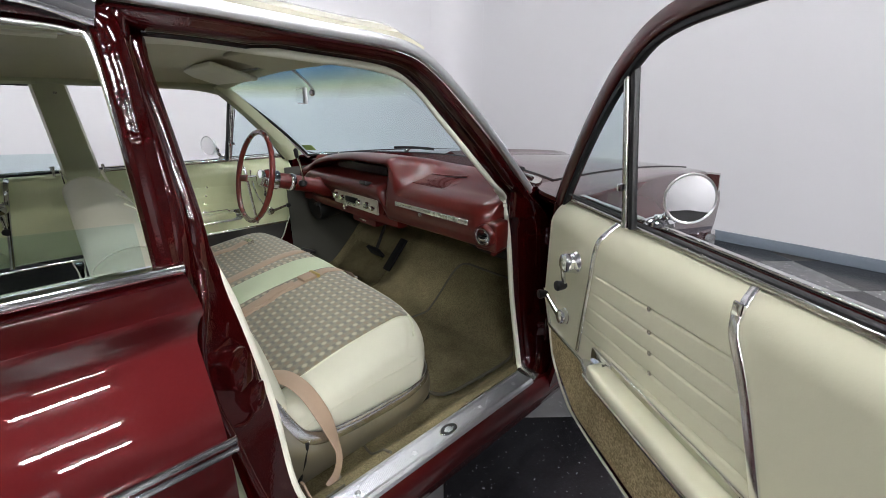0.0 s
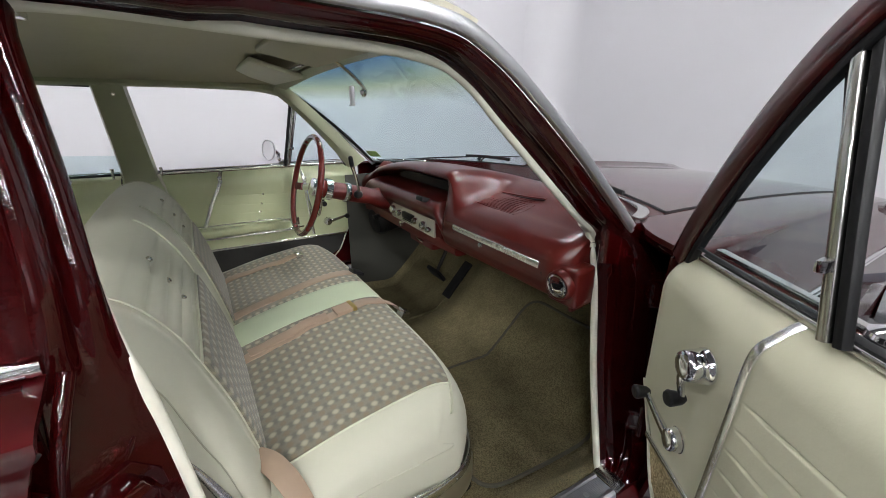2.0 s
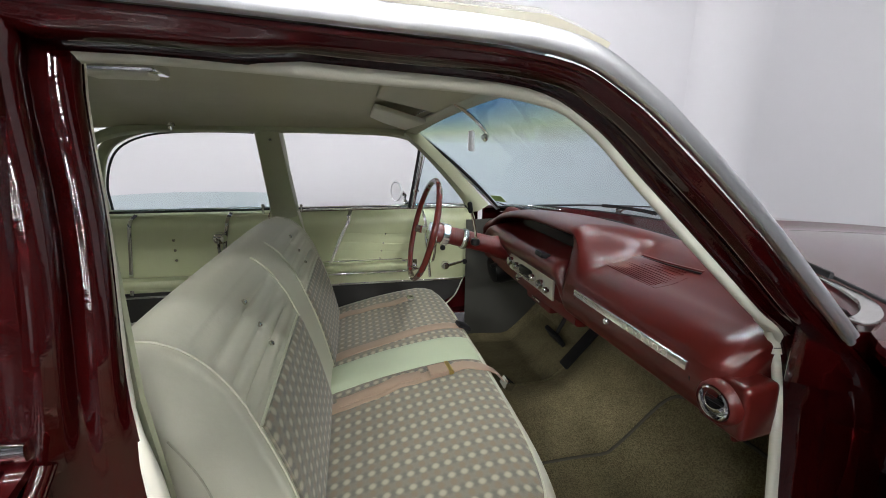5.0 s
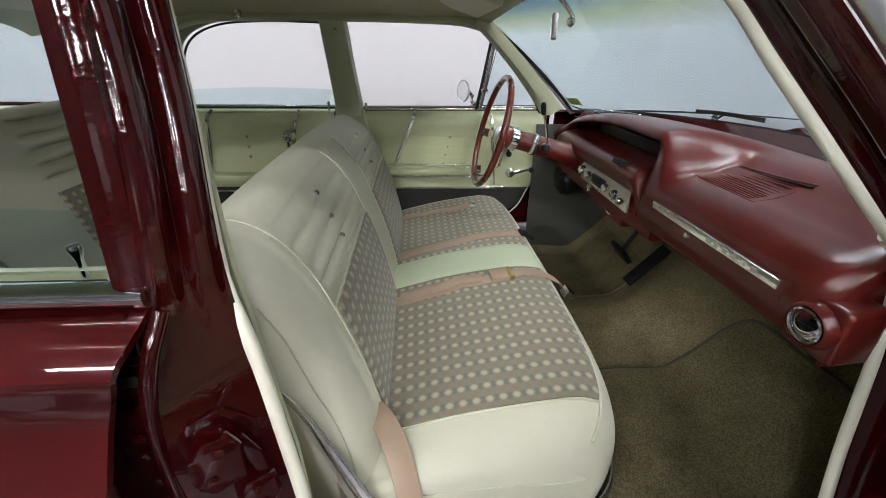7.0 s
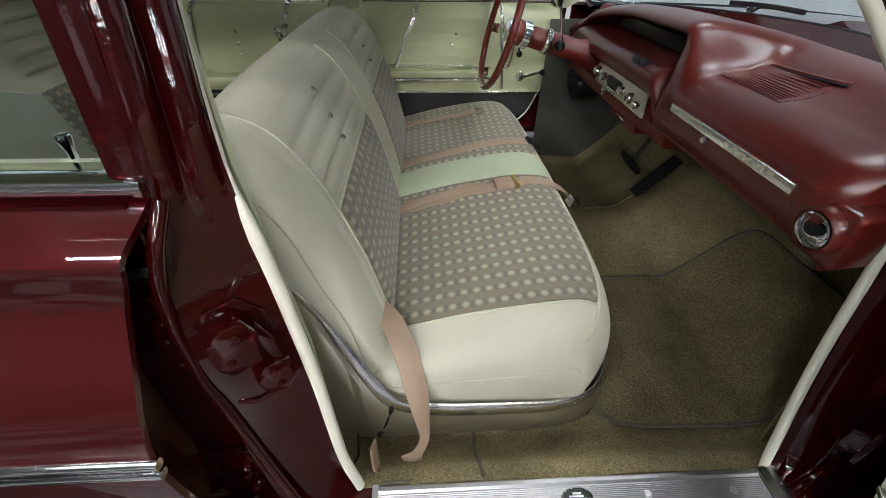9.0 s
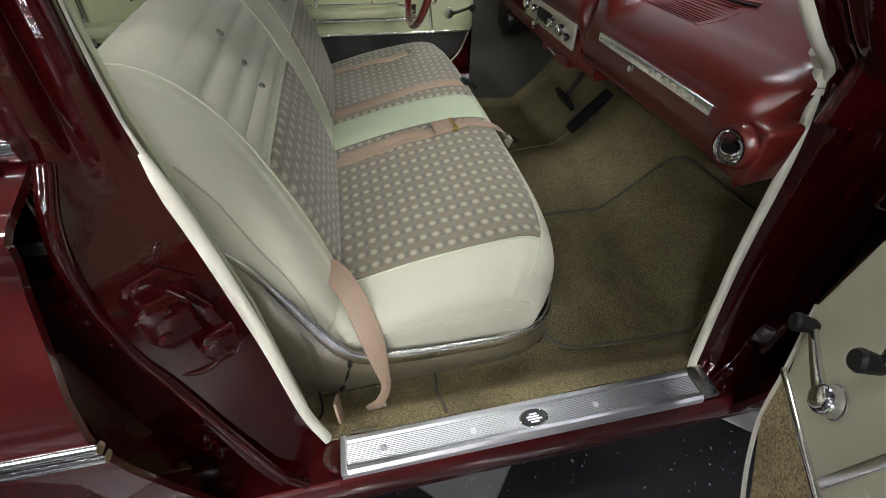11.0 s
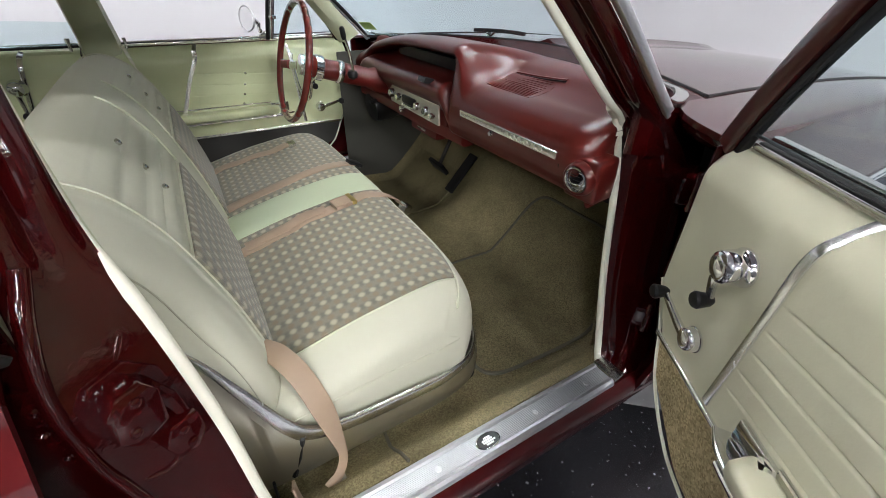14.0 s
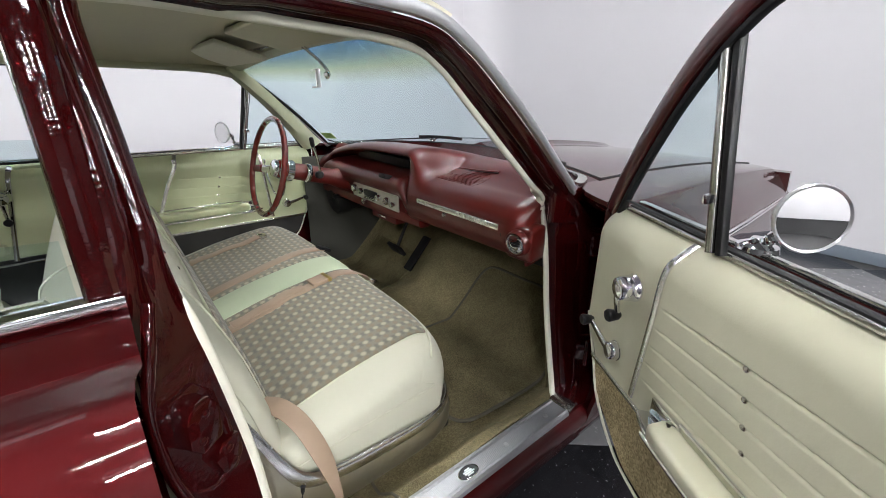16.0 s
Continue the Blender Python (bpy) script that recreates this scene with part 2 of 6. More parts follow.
# for walls out of view, near black to keep the car's reflections dark
WALL_DARK = material("dark_unseen_wall", (0.035, 0.035, 0.037), 0.6, vary=0.1, vscale=1.0)
# far kick panel colour, darkened to carry the footwell's shade
KICK_SHADED = material("shaded_kick_board", (0.06, 0.06, 0.05), 0.6, vary=0.1, vscale=8, bump=0.1, bscale=200)
BASE_M = material("blue_grey_baseboard", (0.16, 0.19, 0.23), 0.4, vary=0.1, vscale=5)
TILE_BLACK = speckled("black_vinyl_tile", (0.012, 0.012, 0.014), (0.16, 0.16, 0.17), 0.2)
TILE_GREY = speckled("grey_vinyl_tile", (0.125, 0.125, 0.13), (0.22, 0.22, 0.23), 0.25)
GROUT = material("tile_bed", (0.03, 0.03, 0.03), 0.6, vary=0.2)
MIRROR = material("mirror_silver", (0.9, 0.9, 0.9), 0.015, 1.0)
GLASS_WIND = glass("windshield_glass", (0.85, 0.93, 0.945), (1.285, 1.42, (0.70, 0.78, 0.66), (0.14, 0.33, 0.56)))
GLASS_SIDE = glass("side_glass", (0.88, 0.945, 0.955))
STICKER = material("green_sticker", (0.28, 0.42, 0.13), 0.5, vary=0.3, vscale=120)
PLATE_SILVER = material("radio_plate_silver", (0.60, 0.58, 0.50), 0.35, 0.7, vary=0.1, vscale=60)
LAMP_GLOW = emitter("fluorescent_tube_glow", (0.985, 0.985, 1.0), TUBE_POWER)
HALL_GLOW = emitter("hall_tube_glow", (0.985, 0.985, 1.0), HALL_POWER)
LAMP_HOUSING = material("white_enamel", (0.75, 0.75, 0.75), 0.4)


# ---- mesh helpers ----
def V(*a):
    return Vector(a)


def finish(bm, smooth=True, angle=40):
    bmesh.ops.recalc_face_normals(bm, faces=bm.faces)
    me = bpy.data.meshes.new("mesh")
    bm.to_mesh(me)
    bm.free()
    if smooth:
        me.shade_smooth()
        me.set_sharp_from_angle(angle=radians(angle))
    return me


def part(name, bm, mat, parent=None, label="", smooth=True, angle=40):
    me = finish(bm, smooth, angle) if isinstance(bm, bmesh.types.BMesh) else bm
    if mat and not me.materials:
        me.materials.append(mat)
    ob = new(name, me)
    ob.parent = parent
    if parent is not None:
        ob.matrix_parent_inverse = parent.matrix_world.inverted()
    if label:
        tagged(ob, label)
    return ob


def thing(name, at, label, category, group="", kind=""):
    """An empty at a thing's base; its parts are built in world places."""
    ob = new(name)
    ob.empty_display_size = 0.05
    ob.matrix_world = Matrix.Translation(at)
    bpy.context.view_layer.update()
    return tagged(ob, label, category, group, kind)


def spline(pts, n=6, closed=False):
    """Catmull-Rom through points, n steps a span."""
    p = [Vector(q) for q in pts]
    m = len(p)
    out = []
    for i in range(m if closed else m - 1):
        a = p[(i - 1) % m] if closed or i > 0 else p[0] * 2 - p[1]
        b, c = p[i], p[(i + 1) % m]
        d = p[(i + 2) % m] if closed or i + 2 < m else p[-1] * 2 - p[-2]
        for k in range(n):
            t = k / n
            out.append(0.5 * (2 * b + (c - a) * t + (2 * a - 5 * b + 4 * c - d) * t * t + (3 * b - a - 3 * c + d) * t ** 3))
    if not closed:
        out.append(p[-1].copy())
    return out


def loft(rings, ring_closed=True, caps=True, bm=None, loop=False):
    """Faces between successive rings of equal count."""
    bm = bm or bmesh.new()
    vs = [[bm.verts.new(p) for p in r] for r in rings]
    n = len(rings[0])
    pairs = list(zip(vs[:-1], vs[1:])) + ([(vs[-1], vs[0])] if loop else [])
    for a, b in pairs:
        for i in range(n if ring_closed else n - 1):
            j = (i + 1) % n
            bm.faces.new((a[i], a[j], b[j], b[i]))
    if caps and ring_closed and not loop:
        bm.faces.new(vs[0])
        bm.faces.new(vs[-1])
    return bm


def thick(rows, t=0.004, direction=None):
    """A sheet of rows of points given thickness along its normals (or along direction)."""
    nr, nc = len(rows), len(rows[0])
    under = []
    for i in range(nr):
        line = []
        for j in range(nc):
            if direction is None:
                du = rows[min(i + 1, nr - 1)][j] - rows[max(i - 1, 0)][j]
                dv = rows[i][min(j + 1, nc - 1)] - rows[i][max(j - 1, 0)]
                nrm = du.cross(dv)
                nrm = nrm.normalized() if nrm.length > 1e-12 else Vector((0, 0, 1))
            else:
                nrm = Vector(direction)
            line.append(rows[i][j] - nrm * t)
        under.append(line)
    bm = bmesh.new()
    a = [[bm.verts.new(p) for p in r] for r in rows]
    b = [[bm.verts.new(p) for p in r] for r in under]
    for i in range(nr - 1):
        for j in range(nc - 1):
            bm.faces.new((a[i][j], a[i][j + 1], a[i + 1][j + 1], a[i + 1][j]))
            bm.faces.new((b[i][j], b[i + 1][j], b[i + 1][j + 1], b[i][j + 1]))
    for j in range(nc - 1):
        bm.faces.new((a[0][j], b[0][j], b[0][j + 1], a[0][j + 1]))
        bm.faces.new((a[-1][j], a[-1][j + 1], b[-1][j + 1], b[-1][j]))
    for i in range(nr - 1):
        bm.faces.new((a[i][0], a[i + 1][0], b[i + 1][0], b[i][0]))
        bm.faces.new((a[i][-1], b[i][-1], b[i + 1][-1], a[i + 1][-1]))
    return bm


def sweep(path, profile, up=(0, 0, 1), closed=False, taper=None):
    """A 2D profile (side, up) carried along a path."""
    p = [Vector(q) for q in path]
    n = len(p)
    rings = []
    for i in range(n):
        a = p[(i - 1) % n] if closed or i > 0 else p[0]
        b = p[(i + 1) % n] if closed or i < n - 1 else p[-1]
        t = (b - a).normalized()
        u = Vector(up)
        s = t.cross(u)
        if s.length < 1e-4:
            s = t.cross(Vector((1, 0, 0.01)))
        s.normalize()
        w = s.cross(t).normalized()
        k = taper(i / max(1, n - 1)) if taper else 1.0
        rings.append([p[i] + s * (x * k) + w * (y * k) for x, y in profile])
    return loft(rings, True, True, loop=closed)


def circle(r, n=8, ry=None):
    return [(r * math.cos(2 * math.pi * i / n), (ry or r) * math.sin(2 * math.pi * i / n)) for i in range(n)]


def rrect(w, h, r=0.3, n=3):
    """Rounded rectangle profile; r: share of the shorter half side."""
    rad = min(w, h) / 2 * r
    out = []
    for cx, cy, a0 in ((1, 1, 0), (-1, 1, 90), (-1, -1, 180), (1, -1, 270)):
        for i in range(n):
            a = radians(a0 + 90 * i / (n - 1))
            out.append((cx * (w / 2 - rad) + rad * math.cos(a), cy * (h / 2 - rad) + rad * math.sin(a)))
    return out


def tube(path, r, n=8, closed=False, up=(0, 0, 1)):
    return sweep(path, circle(r, n), up, closed)


def lathe(profile, m=None, n=24):
    """A turned body: profile of (radius, height) along z, set by the pose m."""
    m = m or Matrix.Identity(4)
    rings = [[m @ Vector((max(r, 1e-4) * math.cos(2 * math.pi * i / n), max(r, 1e-4) * math.sin(2 * math.pi * i / n), h)) for i in range(n)] for r, h in profile]
    return loft(rings)


def box(size, m=None, bevel=0.0, seg=2):
    bm = bmesh.new()
    bmesh.ops.create_cube(bm, size=1)
    bmesh.ops.scale(bm, vec=size, verts=bm.verts)
    if bevel:
        bmesh.ops.bevel(bm, geom=bm.edges[:], offset=bevel, segments=seg, affect="EDGES", profile=0.6)
    if m is not None:
        bmesh.ops.transform(bm, matrix=m, verts=bm.verts)
    return bm


def merge(*bms):
    out = bmesh.new()
    for b in bms:
        me = bpy.data.meshes.new("tmp")
        b.to_mesh(me)
        b.free()
        out.from_mesh(me)
        bpy.data.meshes.remove(me)
    return out


def slab(outline, t, m, bevel=0.003):
    """A flat outline (u, v) extruded by t along its normal and set by the pose m."""
    bm = bmesh.new()
    a = [bm.verts.new((u, v, 0)) for u, v in outline]
    f = bm.faces.new(a)
    r = bmesh.ops.extrude_face_region(bm, geom=[f])
    bmesh.ops.translate(bm, vec=(0, 0, t), verts=[v for v in r["geom"] if isinstance(v, bmesh.types.BMVert)])
    if bevel:
        bmesh.ops.bevel(bm, geom=bm.edges[:], offset=bevel, segments=2, affect="EDGES", profile=0.6, clamp_overlap=True)
    bmesh.ops.transform(bm, matrix=m, verts=bm.verts)
    return bm


def lerp(a, b, t):
    return a + (b - a) * t


def smooth01(t):
    t = max(0.0, min(1.0, t))
    return t * t * (3 - 2 * t)


def aim(p, d, up=(0, 0, 1)):
    """Pose at p with local z along d."""
    q = Vector(d).to_track_quat("Z", "Y").to_matrix().to_4x4()
    return Matrix.Translation(p) @ q


# ---- the room ----
WX, WY, WB, WR, HT = 4.0, 3.1, -7.0, -14.5, 4.2


def wall(name, size, at, mat=WALL):
    return tagged(part(name, box(size, Matrix.Translation(at)), mat, smooth=False), "smooth showroom wall, white in view, near black where unseen", "wall", kind="structure")


wall("wall_front_1", (0.15, WY + 2.6, HT), (WX + 0.075, (WY - 2.6) / 2, HT / 2))
wall("wall_front_2", (0.15, -2.6 - WR, HT), (WX + 0.075, (WR - 2.6) / 2, HT / 2), WALL_DARK)
wall("wall_left", (WX - WB + 0.3, 0.15, HT), ((WX + WB) / 2, WY + 0.075, HT / 2))
# unseen board, added to put a bright band in the door mirror
tagged(part("wall_board", box((4.6, 0.06, 2.1), Matrix.Translation((-4.6, WR + 0.031, 1.65)), 0.01), WALL), "unseen white board added for the door mirror to reflect", "wall board", kind="structure")
wall("wall_right", (WX - WB + 0.3, 0.15, HT), ((WX + WB) / 2, WR - 0.075, HT / 2), WALL_DARK)
wall("wall_back", (0.15, WY - WR, HT), (WB - 0.075, (WY + WR) / 2, HT / 2), WALL_DARK)
tagged(part("ceiling", box((WX - WB + 0.3, WY - WR + 0.3, 0.1), Matrix.Translation(((WX + WB) / 2, (WY + WR) / 2, HT + 0.05))), CEILING_M, smooth=False), "plain dark ceiling, out of view", "ceiling", kind="structure")
floor = tagged(part("floor", box((WX - WB + 0.3, WY - WR + 0.3, 0.1), Matrix.Translation(((WX + WB) / 2, (WY + WR) / 2, -0.054))), GROUT, smooth=False), "polished black and grey checkered tile floor", "floor", kind="structure")
tagged(part("baseboard", box((0.02, WY - WR, 0.10), Matrix.Translation((WX - 0.010, (WY + WR) / 2, 0.05)), 0.004), BASE_M), "blue-grey vinyl baseboard along the front wall", "baseboard", kind="structure")
tagged(part("baseboard", box((WX - WB - 0.02, 0.02, 0.10), Matrix.Translation(((WX + WB) / 2 - 0.01, WY - 0.010, 0.05)), 0.004), BASE_M), "blue-grey vinyl baseboard along the side wall", "baseboard", kind="structure")


# rounded corner between the two white walls
rows = [[V(WX - 0.5 + 0.499 * math.sin(a), WY - 0.5 + 0.499 * math.cos(a), z) for z in (0.0, HT)] for a in [math.pi / 2 * k / 14 for k in range(15)]]
tagged(part("wall_cove", thick(rows, 0.02), WALL, angle=60), "white painted rounded wall corner", "wall", kind="structure")


# fluorescent fixtures under the ceiling
def fluorescent_light(at, glow):
    t = thing("fluorescent_light", at, "white two-tube fluorescent ceiling fixture, switched on", "ceiling light", "ceiling lights")
    m = Matrix.Translation(at)
    part("housing", box((1.26, 0.17, 0.06), m @ Matrix.Translation((0, 0, 0.0)), 0.008), LAMP_HOUSING, t)
    for dy in (-0.045, 0.045):
        tb = lathe([(0.013, -0.6), (0.019, -0.598), (0.019, 0.598), (0.013, 0.6)], m @ pose(0, dy, -0.055, 0, 90, 0), 10)
        part("tube", tb, glow, t, "glowing white fluorescent tube")
    return t


def row_of_lights(first, places):
    for lx, ly in places:
        copy_thing(first, Matrix.Translation((lx, ly, HT - 0.03)))


# over the car, and the stronger rows of the hall beside it
near_light = fluorescent_light((-2.6, -1.0, HT - 0.03), LAMP_GLOW)
row_of_lights(near_light, [(-5.2, 1.6), (-2.6, 1.0), (1.5, -0.8), (1.5, 1.0), (-2.4, -3.4), (0.8, -3.4)])
hall_light = fluorescent_light((-4.6, -6.0, HT - 0.03), HALL_GLOW)
row_of_lights(hall_light, [(lx, ly) for ly in (-6.0, -9.0, -12.4) for lx in (-4.6, -1.4, 1.8) if (lx, ly) != (-4.6, -6.0)])

# ---- the car body ----
car = thing("car", (0, 0, 0), "dark maroon sedan with cream roof and chrome trim, passenger door open", "car")

GASKET_LINE = [(-0.405, -0.862, 0.375), (-0.428, -0.850, 0.48), (-0.440, -0.838, 0.68), (-0.463, -0.820, 0.86), (-0.488, -0.798, 1.01),
               (-0.505, -0.750, 1.18), (-0.517, -0.718, 1.342), (-0.490, -0.712, 1.371), (-0.250, -0.708, 1.362), (-0.045, -0.706, 1.348),
               (0.050, -0.705, 1.308), (0.139, -0.705, 1.229), (0.254, -0.705, 1.128), (0.375, -0.703, 1.025), (0.455, -0.695, 0.965),
               (0.447, -0.735, 0.85), (0.425, -0.785, 0.62), (0.400, -0.845, 0.42), (0.386, -0.868, 0.378)]
OUTER_LINE = [(-0.47, -0.93, 0.33), (-0.515, -0.915, 0.46), (-0.542, -0.899, 0.70), (-0.550, -0.893, 0.86), (-0.552, -0.848, 1.005),
              (-0.555, -0.815, 1.20), (-0.565, -0.790, 1.370), (-0.50, -0.790, 1.390), (-0.25, -0.790, 1.379), (-0.04, -0.790, 1.365),
              (0.055, -0.790, 1.328), (0.160, -0.790, 1.253), (0.285, -0.790, 1.152), (0.395, -0.790, 1.052), (0.470, -0.80, 0.985),
              (0.560, -0.83, 0.86), (0.560, -0.86, 0.62), (0.520, -0.91, 0.42), (0.420, -0.945, 0.35)]
g_path, o_path = spline(GASKET_LINE, 5), spline(OUTER_LINE, 5)
# jamb between the windlace and the body side, with two rounded ridges that fade out on the lower pillar
def plateau(s, a, b, soft):
    return smooth01((s - a) / soft) * smooth01((b - s) / soft)


def jamb_row(s):
    row = []
    for k, (a, b) in enumerate(zip(g_path, o_path)):
        run = g_path[min(k + 1, len(g_path) - 1)] - g_path[max(k - 1, 0)]
        nrm = run.cross(b - a).normalized()
        if a.x < -0.3:
            amp = 0.016 * smooth01((a.z - 0.97) / 0.10)
        else:
            amp = 0.009 if a.z > 0.97 else 0.006
        height = plateau(s, 0.03, 0.45, 0.16) + 1.1 * plateau(s, 0.50, 0.99, 0.20)
        row.append(a.lerp(b, s) + nrm * (amp * height))
    return row


rows = [jamb_row(k / 36) for k in range(37)]
part("door_jamb", thick(rows, 0.006), RED_DARKENED, car, "glossy maroon stepped door opening frame")
part("windlace", sweep(g_path[:21], circle(0.0105, 10), (0, 1, 0), taper=lambda t: 1.0 - 0.6 * smooth01((t - 0.85) / 0.15)), GASKET, car, "cream cloth windlace round the door opening")
part("pillar_edge_strip", sweep(g_path[20:33], rrect(0.008, 0.010, 0.6), (0, 1, 0)), GASKET, car, "thin bright edge of the pillar")
part("windlace", sweep([p + V(0, -0.020, -0.009) * smooth01((0.50 - p.x) / 0.02) * smooth01((p.z - 0.93) / 0.05) for p in g_path[32:]], circle(0.0125, 10), (0, 1, 0), taper=lambda t: 1.0 - 0.26 * smooth01((t - 0.22) / 0.06)), GASKET, car, "cream cloth windlace round the door opening")
jp = g_path[70]
part("windlace_clip", sweep([jp + V(-0.030, 0.0, 0.026), jp + V(-0.012, 0.0, 0.010), jp, jp + V(-0.001, -0.008, -0.022), jp + V(-0.002, -0.014, -0.040)], circle(0.0125, 10), (0, 1, 0)), GASKET, car, "cream moulded windlace corner piece")
part("clip_joint", sweep([jp + V(-0.0015, -0.011, -0.030), jp + V(-0.0016, -0.0115, -0.0312)], circle(0.0129, 10), (0, 1, 0)), DARK, car)

# chrome drip rail along roof edge and windshield pillar, near and far
drip = [(-1.6, -0.78, 1.36), (-1.2, -0.79, 1.40), (-0.80, -0.795, 1.403), (-0.50, -0.795, 1.399), (-0.25, -0.795, 1.388), (-0.04, -0.795, 1.374), (0.06, -0.795, 1.334), (0.165, -0.795, 1.260),
        (0.29, -0.795, 1.158), (0.40, -0.797, 1.057), (0.462, -0.803, 0.995)]
part("drip_rail", sweep([p + V(0, 0, 0.005) for p in spline(drip, 6)], rrect(0.018, 0.024, 0.6), (0, 0, 1), taper=lambda t: 1.0 - 0.12 * smooth01((t - 0.5) / 0.2)), ALU, car, "chrome drip rail along the roof edge")
part("drip_rail", sweep([Vector((p.x, -p.y * 0.97, p.z - 0.025)) for p in spline(drip, 6)], rrect(0.022, 0.020, 0.6), (0, 0, 1)), ALU, car, "chrome drip rail along the roof edge")


def roof_edge(x):
    """Height of the roof's side edge."""
    if x > -0.04:
        return 1.384 - (x + 0.04) * 0.35
    if x > -0.8:
        return 1.384 + 0.030 * smooth01((-0.04 - x) / 0.6)
    return 1.414 - 0.16 * smooth01((-1.0 - x) / 1.1)


rows = []
for i in range(52):
    x = 0.026 - i * 0.0366
    row = []
    for j in range(41):
        v = -1 + j / 20
        y = 0.782 * math.copysign(abs(v) ** 0.9, v)
        z = roof_edge(x) + (0.034 * (1 - abs(v) ** 10) + 0.040 * (1 - v * v)) * smooth01((0.10 - x) / 0.30 + 0.62) - 0.012 * v
        xx = x + (0.075 * (1 - v * v) if i == 0 else 0.075 * (1 - v * v) * max(0, 1 - i / 10))
        row.append(V(xx, y, z))
    rows.append(row)
part("roof", thick(rows, 0.012), CREAM_PAINT, car, "cream painted steel roof", angle=60)

# headliner
rows = []
for i in range(25):
    x = 0.0 - i * 0.062
    row = []
    for j in range(25):
        v = -1 + j / 12
        z = 1.358 - 0.018 * v + 0.052 * (1 - v ** 4) + 0.004 * math.sin(x * 30) * (1 - v * v) - 0.03 * smooth01((-1.2 - x) / 0.4)
        row.append(V(x + 0.06 * (1 - v * v) * max(0, 1 - i / 5), 0.698 * v - 0.018, z))
    rows.append(row)
part("headliner", thick(rows, 0.004, (0, 0, -1)), HEADLINER, car, "taupe vinyl headliner")

# windshield
def shield(u, v, off=0.0):
    """u across from near (-1) to far (1), v up."""
    lo = V(0.80 - 0.345 * abs(u) ** 2.6, 0.775 * u, 0.962 + 0.022 * u * u - 0.008 * u)
    hi = V(0.10 - 0.085 * abs(u) ** 2.4, 0.690 * u, 1.412 - 0.062 * abs(u) ** 2.6 - 0.010 * u)
    p = lo.lerp(hi, v)
    p += V(0.03, 0, 0.02) * (4 * v * (1 - v)) * (1 - 0.5 * u * u)
    return p + V(0.5, 0, 0.8) * off


rows = [[shield(-1 + i / 20, j / 14) for i in range(41)] for j in range(15)]
w = part("windshield", thick(rows, 0.004), GLASS_WIND, car, "curved tinted windshield with a blue-green shade band")
w.visible_shadow = False
edge = [shield(-1 + i / 20, 0, 0.004) for i in range(41)]
edge_t = [shield(1 - i / 20, 1, 0.004) for i in range(41)]
part("windshield_seal", sweep(edge + [shield(1, k / 8, 0.004) for k in range(1, 8)] + edge_t + [shield(-1, 1 - k / 8, 0.004) for k in range(1, 8)], rrect(0.018, 0.012, 0.5), (0.5, 0, 0.8), True), RUBBER, car, "black rubber windshield seal")
part("windshield_trim", sweep([shield(-0.99 + i / 20.2, -0.055, 0.010) + V(0.014, 0, 0.016 * smooth01((abs(-0.99 + i / 20.2) - 0.5) / 0.5) + 0.006) for i in range(41)], rrect(0.040, 0.012, 0.8), (0.35, 0, 0.9), taper=lambda t: 1.0 - 0.45 * max(0.0, 1 - t / 0.03)), CHROME, car, "chrome windshield reveal moulding")
for s in (-1, 1):
    part("windshield_trim", sweep([shield(s, -0.03 + k / 12, 0.010) + V(0, s * 0.012, 0) for k in range(13)], rrect(0.034, 0.012, 0.7), (0.5, 0, 0.8)), ALU, car, "chrome windshield reveal moulding")
part("windshield_trim", sweep([shield(-1 + i / 20, 1.02, 0.010) for i in range(41)], rrect(0.018, 0.010, 0.7), (0.5, 0, 0.8)), CHROME, car, "chrome windshield reveal moulding")
for s in (-1, 1):
    hook = spline([(0.79, s * 0.45, 0.998), (0.72, s * 0.60, 1.001), (0.645, s * 0.700, 1.005), (0.588, s * 0.748, 1.008), (0.545, s * 0.772, 1.008), (0.505, s * 0.782, 1.010), (0.465, s * 0.786, 1.022)], 7)
    part("windshield_trim", sweep([p + V(-0.004, 0, -0.016 * p.y - 0.010) for p in hook], rrect(0.030, 0.010, 0.8), (0.2, 0, 0.9), taper=lambda t: 0.55 + 0.45 * math.sin(math.pi * min(1.0, 0.1 + 0.85 * t))), CHROME_DULL, car, "chrome windshield reveal moulding")
part("header_garnish", sweep([shield(-0.99 + i / 20.2, 1.0, -0.018) + V(-0.025, 0, -0.002) for i in range(41)], rrect(0.05, 0.016, 0.8), (0.3, 0, 1)), TRIM_PAINT, car, "painted garnish above the windshield")
# windshield pillars inside
for s in (1,):
    rows = []
    for k in range(13):
        t = k / 12
        a = shield(s * 0.985, t, -0.012)
        b = V(lerp(0.395, -0.035, t), s * lerp(0.715, 0.665, t) - (0.02 if s > 0 else 0.035), lerp(0.99, 1.338, t) + 0.02 * (4 * t * (1 - t)))
        if s > 0:
            a = V(lerp(0.385, 0.0, t), lerp(0.69, 0.618, t), lerp(1.0, 1.362, t) + 0.012 * (4 * t * (1 - t)))
            b = V(lerp(0.300, -0.03, t), lerp(0.712, 0.662, t), lerp(0.965, 1.318, t) + 0.022 * (4 * t * (1 - t)))
        mid = a.lerp(b, 0.5) + V(-0.012, -s * 0.02, -0.01)
        rows.append([a, a.lerp(mid, 0.5) + V(-0.003, -s * 0.006, 0), mid, mid.lerp(b, 0.5) + V(-0.003, -s * 0.003, 0), b])
    part("pillar_garnish", thick(rows, 0.005), GASKET if s < 0 else TRIM_PAINT, car, "painted windshield pillar trim")

